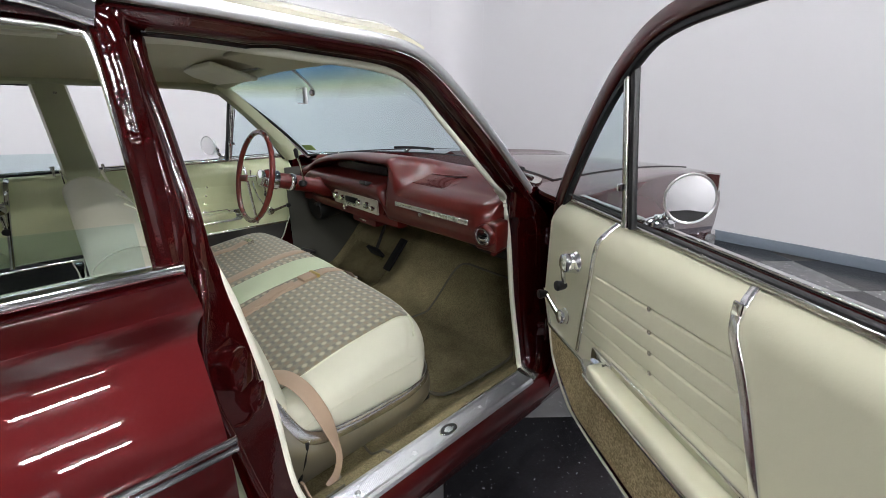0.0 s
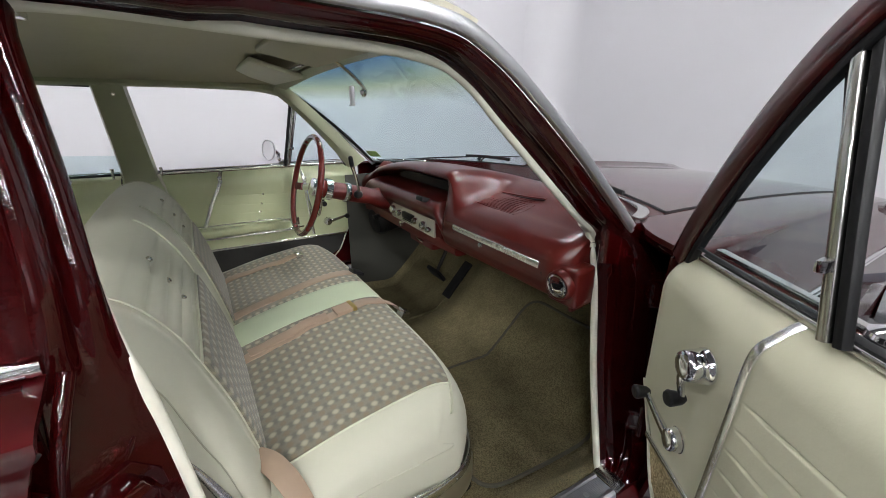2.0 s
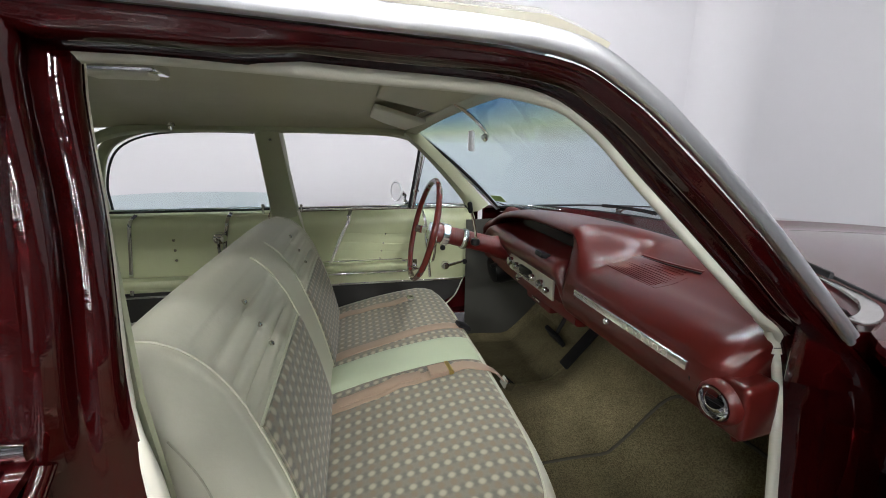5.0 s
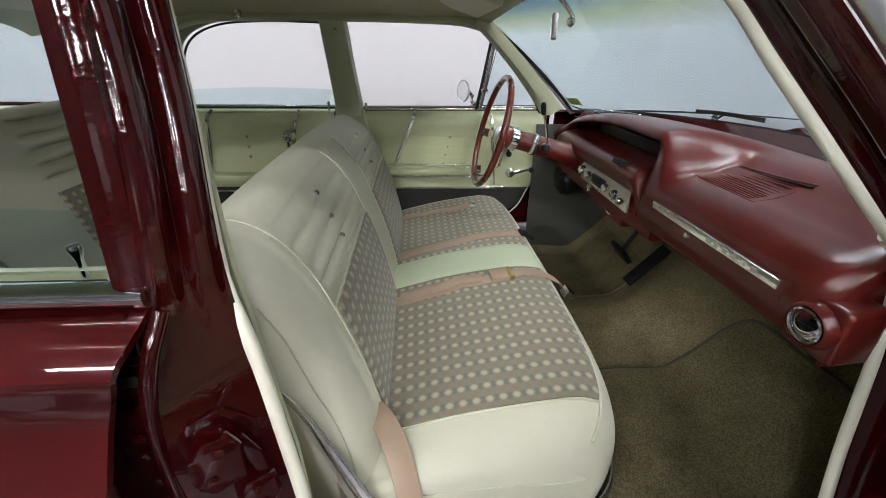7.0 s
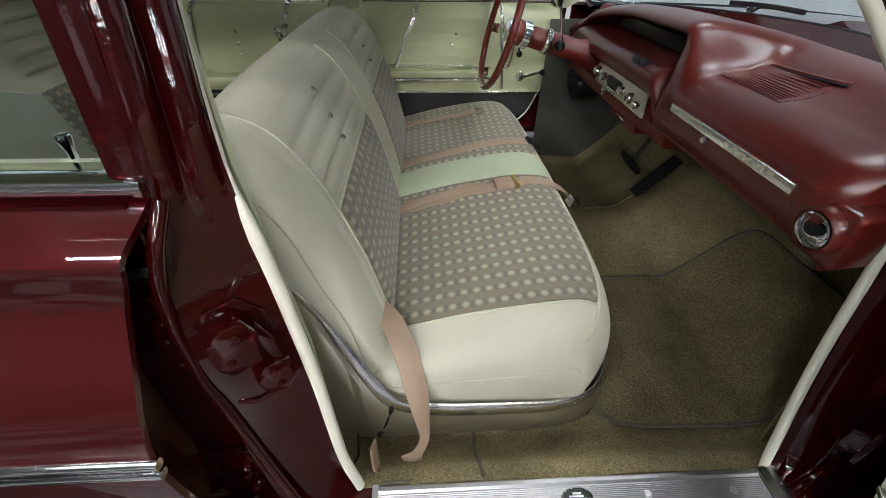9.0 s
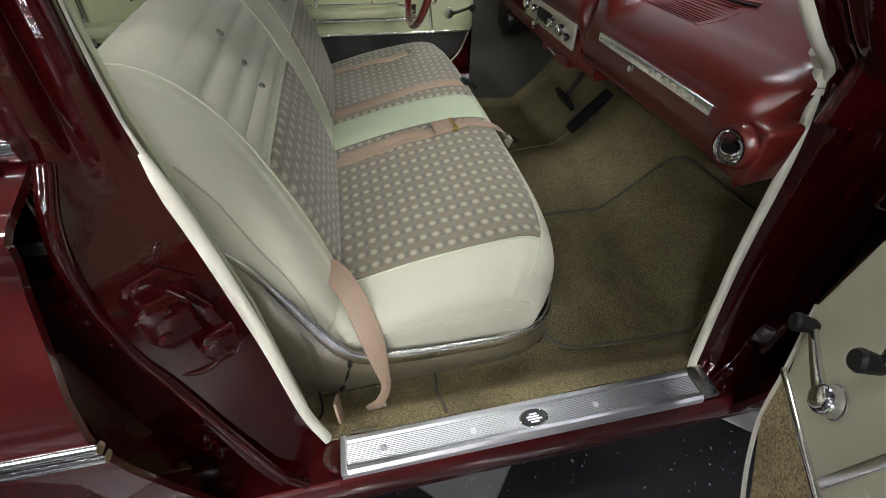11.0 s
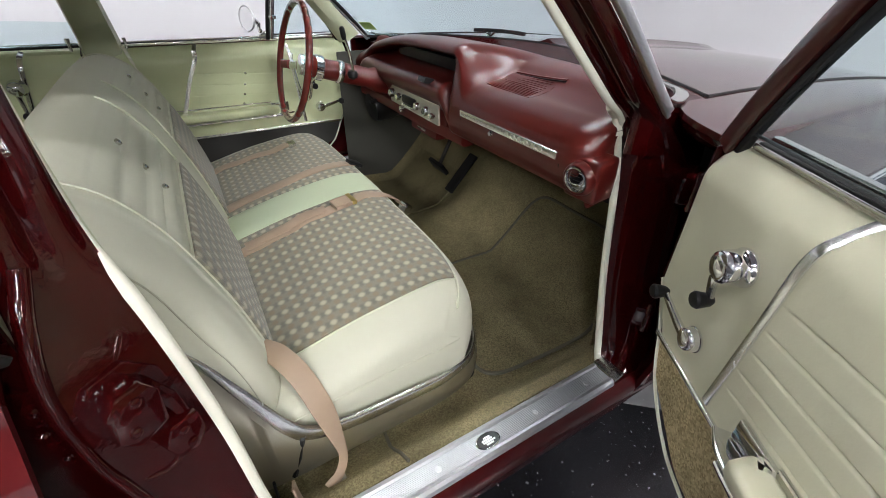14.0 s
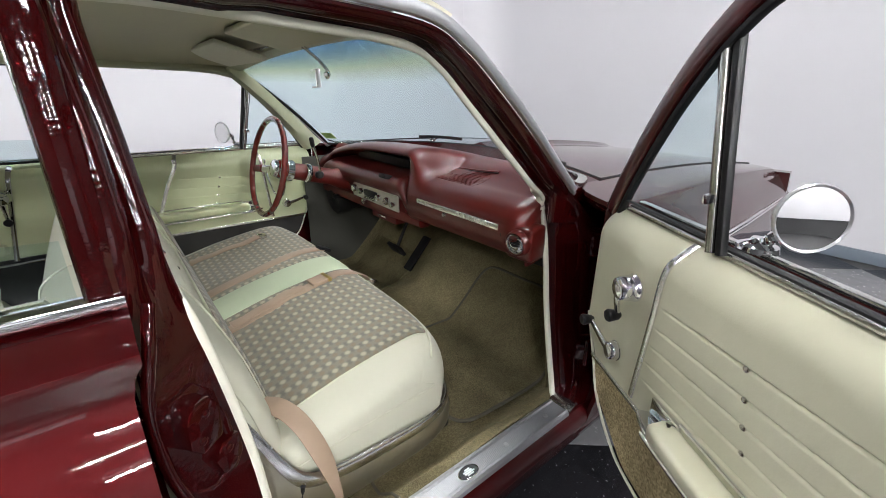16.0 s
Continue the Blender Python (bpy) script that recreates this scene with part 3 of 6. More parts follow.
# sill: step plate, rocker
def sill_plate():
    rows = []
    for i in range(60):
        x = -0.377 + 0.742 * i / 59
        row = []
        for j, (y, z) in enumerate([(-0.868, 0.376), (-0.872, 0.383), (-0.878, 0.384), (-0.882, 0.380)]):
            row.append(V(x, y, z))
        for k in range(25):
            row.append(V(x, -0.884 - 0.040 * k / 24, 0.380 + (0.0011 if k % 2 else 0.0)))
        for y, z in [(-0.926, 0.384), (-0.931, 0.385), (-0.936, 0.380), (-0.9395, 0.366)]:
            row.append(V(x, y, z))
        rows.append(row)
    return thick(rows, 0.002)


plate = part("sill_plate", sill_plate(), SILL_ALU, car, "ribbed aluminium door sill plate", angle=25)
part("end_cap", box((0.034, 0.072, 0.012), Matrix.Translation((0.384, -0.902, 0.383)) @ pose(0, 0, 0, 0, -18, 0), 0.004), CHROME_DULL, plate)
part("end_cap", box((0.012, 0.072, 0.006), Matrix.Translation((-0.373, -0.903, 0.384)), 0.002), ALU, plate)
for x in (-0.30, -0.124, 0.134, 0.30):
    part("screw", lathe([(0.008, 0), (0.008, 0.002), (0.005, 0.004), (0.002, 0.0035)], Matrix.Translation((x, -0.905, 0.3805)), 14), ALU, plate)
part("emblem", lathe([(0.030, 0), (0.030, 0.0025), (0.027, 0.004), (0.0262, 0.004), (0.026, 0.0025), (0.001, 0.0025)], Matrix.Translation((0.0, -0.905, 0.3805)) @ Matrix.Diagonal((1, 0.62, 1, 1)), 32), CHROME, plate, "oval maker's emblem")
part("emblem_field", lathe([(0.026, 0), (0.026, 0.001), (0.001, 0.001)], Matrix.Translation((0.0, -0.905, 0.3832)) @ Matrix.Diagonal((1, 0.62, 1, 1)), 28), BLACK, plate, "black emblem field")
for k, (dx, dy, wd) in enumerate([(0, 0.006, 0.016), (-0.002, 0.001, 0.026), (0.001, -0.004, 0.030), (0, -0.009, 0.018)]):
    part("emblem_mark", box((wd, 0.0030, 0.003), Matrix.Translation((dx, -0.905 + dy, 0.3850))), ALU, plate)

rows = []
for i in range(24):
    x = -1.5 + 2.25 * i / 23
    rows.append([V(x, y, z) for y, z in [(-0.866, 0.335), (-0.869, 0.368), (-0.90, 0.372), (-0.938, 0.368), (-0.950, 0.355), (-0.956, 0.335), (-0.954, 0.300), (-0.940, 0.255), (-0.90, 0.225), (-0.80, 0.22)]])
part("rocker_panel", thick(rows, 0.004), RED, car, "maroon rocker panel below the doors")
part("underbody", box((4.2, 1.5, 0.05), Matrix.Translation((0.0, 0, 0.235)), 0.01), DARK, car, "black underbody")

# striker assembly on the pillar
SN = (0.55, -0.83, 0.0)
SU = V(-0.83, -0.55, 0.0).normalized()
SC = V(-0.508, -0.862, 0.790)
SPOSE = Matrix(((SU.x, 0, SN[0], SC.x), (SU.y, 0, SN[1], SC.y), (SU.z, 1, SN[2], SC.z), (0, 0, 0, 1)))
st = part("striker_plate", slab([(-0.050, -0.030), (-0.034, -0.100), (0.004, -0.108), (0.040, -0.050), (0.044, 0.040), (0.026, 0.076), (-0.012, 0.080), (-0.040, 0.045)], 0.007, SPOSE, 0.003), RED_DARKENED, car, "maroon painted door striker")
part("striker_lug", slab([(-0.016, -0.004), (0.020, -0.010), (0.036, 0.012), (0.034, 0.052), (0.018, 0.070), (-0.008, 0.068), (-0.020, 0.046)], 0.038, SPOSE, 0.006), RED_DARKENED, st)
part("striker_arm", slab([(-0.022, 0.050), (-0.010, 0.040), (-0.024, -0.010), (-0.030, -0.050), (-0.044, -0.046), (-0.038, 0.010)], 0.026, SPOSE, 0.004), RED_DARKENED, st)
part("striker_lug", slab([(-0.046, -0.030), (-0.012, -0.022), (0.002, -0.046), (-0.006, -0.078), (-0.030, -0.086), (-0.048, -0.066)], 0.032, SPOSE, 0.005), RED_DARKENED, st)
for du, dz, dn in ((0.006, 0.050, 0.038), (0.018, 0.014, 0.038), (-0.022, -0.040, 0.032), (-0.026, -0.068, 0.032)):
    part("bolt", lathe([(0.0065, -0.001), (0.0065, 0.002), (0.004, 0.0035), (0.001, 0.0035)], SPOSE @ Matrix.Translation((du, dz, dn)), 10), RED_DARKENED, st)
# embossed ribs of the pillar face
def rib(path, r):
    part("pillar_rib", sweep(spline(path, 8), circle(r, 10), (0, 0, 1), taper=lambda t: math.sqrt(max(0.02, 1 - abs(2 * t - 1) ** 6))), RED_DARKENED, car)


rib([(-0.490, -0.838, 0.893), (-0.508, -0.857, 0.860), (-0.530, -0.877, 0.815)], 0.006)
rib([(-0.528, -0.893, 0.715), (-0.500, -0.880, 0.700), (-0.476, -0.862, 0.715), (-0.464, -0.845, 0.75)], 0.005)
part("pillar_lip", tube(spline([(-0.520, -0.868, 1.006), (-0.532, -0.894, 0.954), (-0.548, -0.897, 0.875), (-0.547, -0.900, 0.78), (-0.532, -0.905, 0.70), (-0.505, -0.915, 0.55), (-0.47, -0.93, 0.42), (-0.44, -0.935, 0.37)], 8), 0.008, 10), RED_DARKENED, car, "folded maroon flange on the pillar")
part("rear_jamb_panel", thick([[V(x - 0.006, -0.868, z) for x in (-0.55, -0.8, -1.3)] for z in (0.25, 0.6, 1.0)], 0.006), RED_DARKENED, car, "maroon panel behind the rear door edge")
# hinges of the rear door, bolted to the pillar behind the flange
for z in (0.835, 0.50):
    hp = Matrix.Translation((-0.590, -0.872, z)) @ pose(0, 0, 0, 90, 0, 0)
    h = part("rear_hinge_plate", slab([(-0.052, -0.050), (0.030, -0.062), (0.042, -0.030), (0.040, 0.034), (0.016, 0.056), (-0.046, 0.048)], 0.008, hp, 0.003), RED_DARKENED, car, "dark maroon hinge plate with bolts")
    part("hinge_knuckle", lathe([(0.012, -0.045), (0.013, -0.040), (0.013, -0.012), (0.010, -0.010), (0.010, 0.012), (0.013, 0.014), (0.013, 0.042), (0.006, 0.046)], Matrix.Translation((-0.618, -0.888, z)), 14), RED_DARKENED, h)
    part("hinge_leaf", slab([(-0.010, -0.030), (0.030, -0.034), (0.036, 0.020), (-0.006, 0.030)], 0.014, hp, 0.004), RED_DARKENED, h)
    for du, dz in ((0.026, 0.030), (0.020, 0.002), (0.024, -0.040), (-0.030, 0.020), (-0.034, -0.026)):
        part("hinge_bolt", lathe([(0.011, 0.006), (0.011, 0.011), (0.0075, 0.012), (0.0075, 0.020), (0.005, 0.0225), (0.001, 0.0225)], hp @ Matrix.Translation((du, dz, 0.004)), 8), RED_DARKENED, h)
part("jamb_slot", slab([(-0.022, -0.006), (0.018, -0.007), (0.024, 0.0), (0.018, 0.007), (-0.022, 0.006)], 0.003, Matrix.Translation((-0.580, -0.8745, 0.925)) @ pose(0, 0, 0, 90, 0, 0), 0.001), DARK, car)

# front hinge pillar and fender
def body_top(x, y):
    """Height of the hood, cowl and inner fender surface."""
    v = abs(y) / 0.77
    z = 0.992 + 0.022 * (1 - min(1.0, v * v)) - 0.030 * (max(0.0, x - 0.6) / 0.85) ** 2 - 0.016 * y
    if v > 1:
        z -= 0.045 * (v - 1) + 0.15 * (v - 1) ** 2
    return z


def fender_crest(x):
    """Outer edge of the fender's flat top in plan: it draws in towards the front."""
    return -0.952 + 0.070 * (max(0.0, x - 0.6) / 1.4) ** 1.6


def hood_rear(y):
    """Rear edge of the hood."""
    return 0.640 + 0.24 * (1 - (abs(y) / 0.775) ** 1.6)


END = ((0.552, -0.7785), (0.505, -0.80), (0.472, -0.835), (0.453, -0.871), (0.441, -0.915), (0.436, -0.952))
rows = []
for i in range(40):
    t = i / 39
    row = []
    for k, (xe, y0) in enumerate(END):
        x = lerp(xe, 2.02 - 0.05 * k / 5, t)
        y = lerp(-0.7785, fender_crest(x), (y0 + 0.7785) / (-0.952 + 0.7785))
        row.append(V(x, y, body_top(x, y)))
    x, zt = row[-1].x, row[-1].z
    out = row[-1].y + 0.952
    for w, z, nose in ((-0.958, zt - 0.004, 0.0), (-0.961, zt - 0.012, 0.01), (-0.958, zt - 0.04, 0.05), (-0.964, 0.885, 0.10), (-0.985, 0.83, 0.14), (-1.000, 0.79, 0.14), (-1.004, 0.74, 0.13), (-1.0, 0.62, 0.10), (-0.985, 0.45, 0.06), (-0.955, 0.30, 0.0)):
        row.append(V(x + nose * smooth01((t - 0.8) / 0.2), w + out * max(0.35, (z - 0.5) / 0.5), z))
    rows.append(row)
part("front_fender", thick(rows, -0.012), RED, car, "maroon front fender")
part("front_fender", thick([[V(p.x, -p.y, p.z - 0.025) for p in r] for r in rows], 0.012), RED, car, "maroon front fender")
for z in (0.779, 0.764):
    part("fender_spear", sweep([(0.47, -1.006, z), (0.9, -1.003, z), (1.4, -0.990, z + 0.002), (1.98, -0.962, z + 0.004)], rrect(0.012, 0.011, 0.7), (0, 0, 1)), CHROME, car, "chrome spear along the fender")
part("hinge_pillar", thick([[V(0.480, y + 0.030, z), V(0.51, y + 0.016, z), V(0.56, y + 0.004, z), V(0.66, y - 0.005, z)] for y, z in ((-0.80, 0.96), (-0.82, 0.86), (-0.835, 0.7), (-0.86, 0.5), (-0.90, 0.36))], 0.01), RED_DARKENED, car, "maroon hinge pillar")
part("fender_end_flange", thick([[V(x + dx, y, body_top(x, y) - dz) for x, y in END] for dz, dx in ((0.006, 0.001), (0.022, 0.002), (0.038, 0.018), (0.050, 0.060))], 0.005), RED_DARKENED, car, "maroon folded fender end")
# dark sheet closing the hinge cavity, its blackness stands for deep shade
part("fender_shade_sheet", thick([[V(x + 0.14, y, z) for x, y in END] for z in (0.945, 0.8, 0.6, 0.4, 0.3)], 0.006), DARK, car, "dark sheet for the deep shade inside the fender behind the hinges")
part("pillar_foot", thick([[V(x, y, z) for x, y in ((0.430, -0.750), (0.470, -0.790), (0.530, -0.805), (0.600, -0.800))] for z in (1.0, 0.96, 0.9)], 0.006), RED_DARKENED, car, "maroon windshield pillar foot")
for z in (0.86, 0.52):
    h = part("door_hinge", box((0.09, 0.05, 0.06), Matrix.Translation((0.50, -0.872, z)) @ pose(0, 0, 0, 0, 0, 40), 0.008), RED_DARKENED, car, "maroon door hinge")
    part("hinge_pin", lathe([(0.010, -0.04), (0.010, 0.04), (0.006, 0.045)], Matrix.Translation((0.475, -0.905, z)), 10), RED_DARKENED, h)

# hood and cowl
rows = []
for i in range(30):
    row = []
    for j in range(45):
        y = -0.7705 + 1.541 * j / 44
        x = lerp(hood_rear(y), 2.08 - 0.05 * (y / 0.77) ** 2, (i / 29) ** 1.3)
        v = y / 0.7735
        row.append(V(x, y, body_top(x, y) + 0.020 * math.exp(-(v / 0.045) ** 4) * smooth01((2.04 - x) / 0.08)))
    rows.append(row)
part("hood", thick(rows, 0.015), RED, car, "maroon hood with a raised centre line")
rows = []
for j in range(45):
    v = -1 + j / 22
    a = shield(v * 1.0, -0.05, 0.0)
    y = 0.7745 * v
    b = V(hood_rear(y) - 0.005, y, body_top(hood_rear(y), y))
    rows.append([a + V(0, 0, -0.004), a.lerp(b, 0.3) + V(0, 0, -0.002), a.lerp(b, 0.7), b])
part("cowl", thick(rows, -0.01), RED, car, "maroon cowl panel at the windshield base")
for s in (-1, 1):
    seam = [V(lerp(0.640, 2.05, k / 20), s * 0.776, body_top(lerp(0.640, 2.05, k / 20), s * 0.776) - 0.001) for k in range(21)]
    part("hood_gap", tube([p + V(0, 0, 0.0015) for p in seam], 0.0042, 8), BLACK, car)
part("hood_gap", tube([V(hood_rear(-0.775 + 1.55 * k / 40) - 0.002, -0.775 + 1.55 * k / 40, body_top(hood_rear(-0.775 + 1.55 * k / 40), -0.775 + 1.55 * k / 40) + 0.0015) for k in range(41)], 0.0042, 8), BLACK, car)
part("front_grille_panel", thick([[V(2.03 + (0.03 if j in (1, 2) else 0), y, z) for j, z in enumerate((0.895, 0.82, 0.55, 0.40))] for y in (-0.96, -0.5, 0, 0.5, 0.96)], 0.02), CHROME_DULL, car, "chrome front grille")
part("front_bumper", sweep(spline([(1.95, -1.0, 0.5), (2.15, -0.85, 0.5), (2.22, 0, 0.5), (2.15, 0.85, 0.5), (1.95, 1.0, 0.5)], 6), rrect(0.05, 0.16, 0.6), (0, 0, 1)), CHROME, car, "chrome front bumper")


def wiper(pivot, tip, arm_end):
    w = part("wiper", sweep(spline([pivot, (Vector(pivot) + Vector(arm_end)) / 2 + V(0, 0, 0.012), arm_end], 6), rrect(0.012, 0.006, 0.6), (0, 0, 1)), CHROME_DULL, car, "chrome wiper arm with a black blade")
    a, b = Vector(tip[0]), Vector(tip[1])
    part("wiper_blade", sweep([a.lerp(b, k / 6) + V(0, 0, 0.004 * math.sin(math.pi * k / 6)) for k in range(7)], rrect(0.008, 0.014, 0.5), (0, 0, 1)), RUBBER, w, "black rubber wiper blade")
    part("wiper_pivot", lathe([(0.016, 0), (0.016, 0.012), (0.01, 0.02)], Matrix.Translation(pivot), 12), CHROME, w)


wiper((0.86, -0.22, 1.0), ((0.80, -0.36, 1.014), (0.690, -0.610, 1.022)), (0.745, -0.49, 1.024))
wiper((0.87, 0.36, 1.0), ((0.83, 0.42, 1.024), (0.85, 0.10, 1.036)), (0.845, 0.22, 1.036))

# quarter and rear deck behind, closing the cabin
part("rear_bulkhead", thick([[V(-1.62, y, z) for y in (-0.72, -0.3, 0.3, 0.72)] for z in (0.25, 0.6, 1.01)], 0.02), DARK, car, "rear bulkhead behind the seat")
part("package_shelf", box((0.42, 1.42, 0.02), Matrix.Translation((-1.82, 0, 0.995)), 0.006), TRIM_PAINT, car, "painted shelf under the rear window")
rows = [[V(lerp(-2.02 + 0.42 * abs(v) ** 3, -1.68 + 0.14 * abs(v) ** 3, j / 8), lerp(0.715, 0.66, j / 8) * v, lerp(1.02, 1.335, j / 8) + 0.015 * (1 - v * v)) for v in [-1 + i / 12 for i in range(25)]] for j in range(9)]
g = part("rear_window", thick(rows, 0.004), GLASS_SIDE, car, "curved rear window")
g.visible_shadow = False
part("trunk_lid", thick([[V(x, 0.95 * v, 1.0 - 0.06 * v * v - 0.06 * smooth01((-2.0 - x) / 1.2)) for v in [-1 + i / 8 for i in range(17)]] for x in [-2.0 - 0.12 * k for k in range(10)]], 0.02), RED, car, "maroon trunk lid")
for s in (-1, 1):
    part("roof_side_trim", thick([[V(x, s * 0.715 - 0.02, z1), V(x - 0.01, s * 0.705 - 0.02, z2)] for x, z1, z2 in ((-1.27, 1.0, 1.20), (-1.36, 0.99, 1.33), (-1.45, 0.98, 1.34), (-1.52, 0.97, 1.345))], 0.03), TRIM_PAINT, car, "painted rear quarter trim")
    rows = [[V(x, s * y, z) for y, z in ((0.80, 1.0), (0.87, 0.985), (0.93, 0.965), (0.95, 0.93), (0.985, 0.80), (1.0, 0.74), (0.985, 0.55), (0.95, 0.30))] for x in [-1.36 - 0.2 * k for k in range(10)]]
    part("quarter_panel", thick(rows, 0.01), RED, car, "maroon rear quarter panel")
# wheels with tyres
for wx in (1.25, -1.75):
    for s in (-1, 1):
        wob = part("wheel", lathe([(0.02, 0.03), (0.10, 0.028), (0.17, 0.01), (0.19, 0.02), (0.195, -0.09), (0.02, -0.09)], aim((wx, s * 0.80, 0.335), (0, s, 0)), 28), CHROME, car, "chrome wheel with a black tyre")
        part("tyre", lathe([(0.19, 0.015), (0.22, 0.035), (0.30, 0.035), (0.33, 0.01), (0.335, -0.06), (0.32, -0.13), (0.20, -0.14)], aim((wx, s * 0.80, 0.335), (0, s, 0)), 36), RUBBER, wob, "black rubber tyre")

# cabin floor, one carpet
def floor_z(x, y):
    z = 0.292
    z += 0.105 * math.exp(-((y + 0.0) / 0.17) ** 2) * (0.55 + 0.45 * smooth01((x + 0.3) / 0.8))
    z += 0.085 * smooth01((-0.745 - y) / 0.11)
    z += 0.06 * smooth01((y - 0.66) / 0.08)
    t = max(0.0, x - 0.50)
    z += 0.75 * t + 0.8 * t * t if t > 0 else 0
    z += 0.005 * math.sin(9 * x + 4 * y) * math.sin(8 * y - 3 * x) + 0.003 * math.sin(17 * x - 6 * y)
    return z


rows = [[V(x, y, floor_z(x, y)) for y in [-0.866 + 1.60 * j / 48 for j in range(49)]] for x in [-1.0 + 1.80 * i / 50 for i in range(51)]]
part("carpet", thick(rows, 0.012, (0, 0, 1)), CARPET, car, "olive-tan loop pile carpet")
part("carpet_seam", tube([V(-0.17 - 0.004 * math.sin(k), lerp(-0.56, -0.858, k / 10), floor_z(-0.17, lerp(-0.56, -0.858, k / 10)) + 0.002) for k in range(11)], 0.004, 6), BINDING, car)
part("heel_edge", tube([V(-0.36 + 0.05 * k / 8, -0.862, floor_z(-0.3, -0.862) + 0.003) for k in range(9)], 0.003, 6), BINDING, car)
part("firewall", thick([[V(0.82 - 0.02 * k, y, z) for k in range(3)] for y, z in ((-0.75, 0.3), (-0.75, 0.95), (0.72, 0.95), (0.72, 0.3))], 0.01), DARK, car, "dark firewall under the dash")
part("firewall_board", box((0.02, 1.48, 0.6), Matrix.Translation((0.80, -0.015, 0.68))), DARK, car, "black firewall pad")
for s in (-1, 1):
    y0 = -0.735 if s < 0 else 0.700
    rows = [[V(x, y0 - (0.0 if s > 0 else 0.05 * (1 - (z - 0.3) / 0.6)), z) for x in (0.47 if s < 0 else 0.275, 0.53, 0.62, 0.80)] for z in (0.30, 0.45, 0.60, 0.75, 0.93)]
    part("kick_panel", thick(rows, 0.006, (0, s, 0)), KICK_SHADED if s > 0 else CARPET, car, "cowl side kick panel")


# ---- front bench seat ----
def ring_at(ring, u):
    """Point of a closed sampled ring, u from 0 to 1."""
    n = len(ring)
    f = (u % 1.0) * n
    i = int(f)
    return ring[i % n].lerp(ring[(i + 1) % n], f - i)


def end_shape(y, half, rnd):
    """Shrink factor of a cushion's section near its ends."""
    a = max(0.0, abs(y) - (half - rnd)) / rnd
    return math.sqrt(max(0.0, 1 - min(1.0, a) ** 2.4))


CUSHION_RING = spline([(-0.42, 0, 0.39), (-0.15, 0, 0.385), (0.10, 0, 0.380), (0.140, 0, 0.395), (0.158, 0, 0.44), (0.165, 0, 0.51), (0.150, 0, 0.568), (0.112, 0, 0.606),
                       (0.02, 0, 0.617), (-0.15, 0, 0.593), (-0.28, 0, 0.562), (-0.38, 0, 0.530), (-0.44, 0, 0.48)], 8, True)
SEAT_HALF, SEAT_MID = 0.715, -0.012
CC = V(-0.12, 0, 0.46)


def cushion(u, y):
    p = ring_at(CUSHION_RING, u)
    k = end_shape(y, SEAT_HALF, 0.11)
    e = 0.52 + 0.48 * k if p.z > CC.z else 0.9 + 0.1 * k
    q = V(CC.x + (p.x - CC.x) * (0.90 + 0.10 * k), SEAT_MID + y, CC.z + (p.z - CC.z) * e)
    # plan: the front edge draws back towards the ends
    if p.x > 0:
        q.x -= 0.085 * (abs(y) / SEAT_HALF) ** 6 * min(1, p.x / 0.1)
    # slight sag where people sit
    if p.z > 0.5:
        q.z -= 0.010 * math.exp(-((abs(y) - 0.36) / 0.16) ** 2) * math.exp(-((p.x + 0.15) / 0.18) ** 2)
        q.z += 0.004 * math.exp(-(y / 0.07) ** 2)
    return q


BACK_RING = spline([(-0.338, 0, 0.465), (-0.352, 0, 0.56), (-0.385, 0, 0.70), (-0.424, 0, 0.82), (-0.452, 0, 0.89), (-0.490, 0, 0.950), (-0.530, 0, 0.985), (-0.575, 0, 1.000),
                    (-0.625, 0, 0.985), (-0.650, 0, 0.94), (-0.640, 0, 0.80), (-0.60, 0, 0.60), (-0.56, 0, 0.45), (-0.50, 0, 0.40), (-0.40, 0, 0.41)], 8, True)
BC = V(-0.51, 0, 0.70)
BACK_HALF = 0.705


def backrest(u, y):
    p = ring_at(BACK_RING, u)
    k = end_shape(y, BACK_HALF, 0.10)
    q = V(BC.x + (p.x - BC.x) * (0.62 + 0.38 * k), SEAT_MID + y, BC.z + (p.z - BC.z) * (0.90 + 0.10 * k))
    # crown line falls a little towards the ends
    q.z -= 0.030 * (abs(y) / BACK_HALF) ** 4 * max(0.0, (p.z - 0.7) / 0.3)
    # padded horizontal channels between the outer welts and the middle stripe
    if p.x < -0.36 and u < 0.5 and 0.825 < p.z < 0.975 and 0.085 < abs(y) < 0.575:
        ph = (p.z - 0.825) / 0.0375
        edge = smooth01((abs(y) - 0.085) / 0.05) * smooth01((0.575 - abs(y)) / 0.03)
        groove = abs(math.sin(math.pi * ph)) ** 0.55
        fade = smooth01((0.985 - p.z) / 0.05)
        q += V(0.80, 0, 0.45) * (-0.016 * (1 - groove) * edge * fade)
        q += V(0.80, 0, 0.45) * (-0.010 * math.exp(-((abs(y) - 0.335) / 0.02) ** 2) * (1 - groove) * fade)
    return q


def closed_body(f, half, nu, ys):
    rings = [[f(i / nu, y) for i in range(nu)] for y in ys]
    return loft(rings)


def ends(half, rnd, mid, n=9):
    a = [half - rnd * (1 - math.sin(math.pi / 2 * k / n)) for k in range(n + 1)]
    return [-v for v in reversed(a)] + mid + a


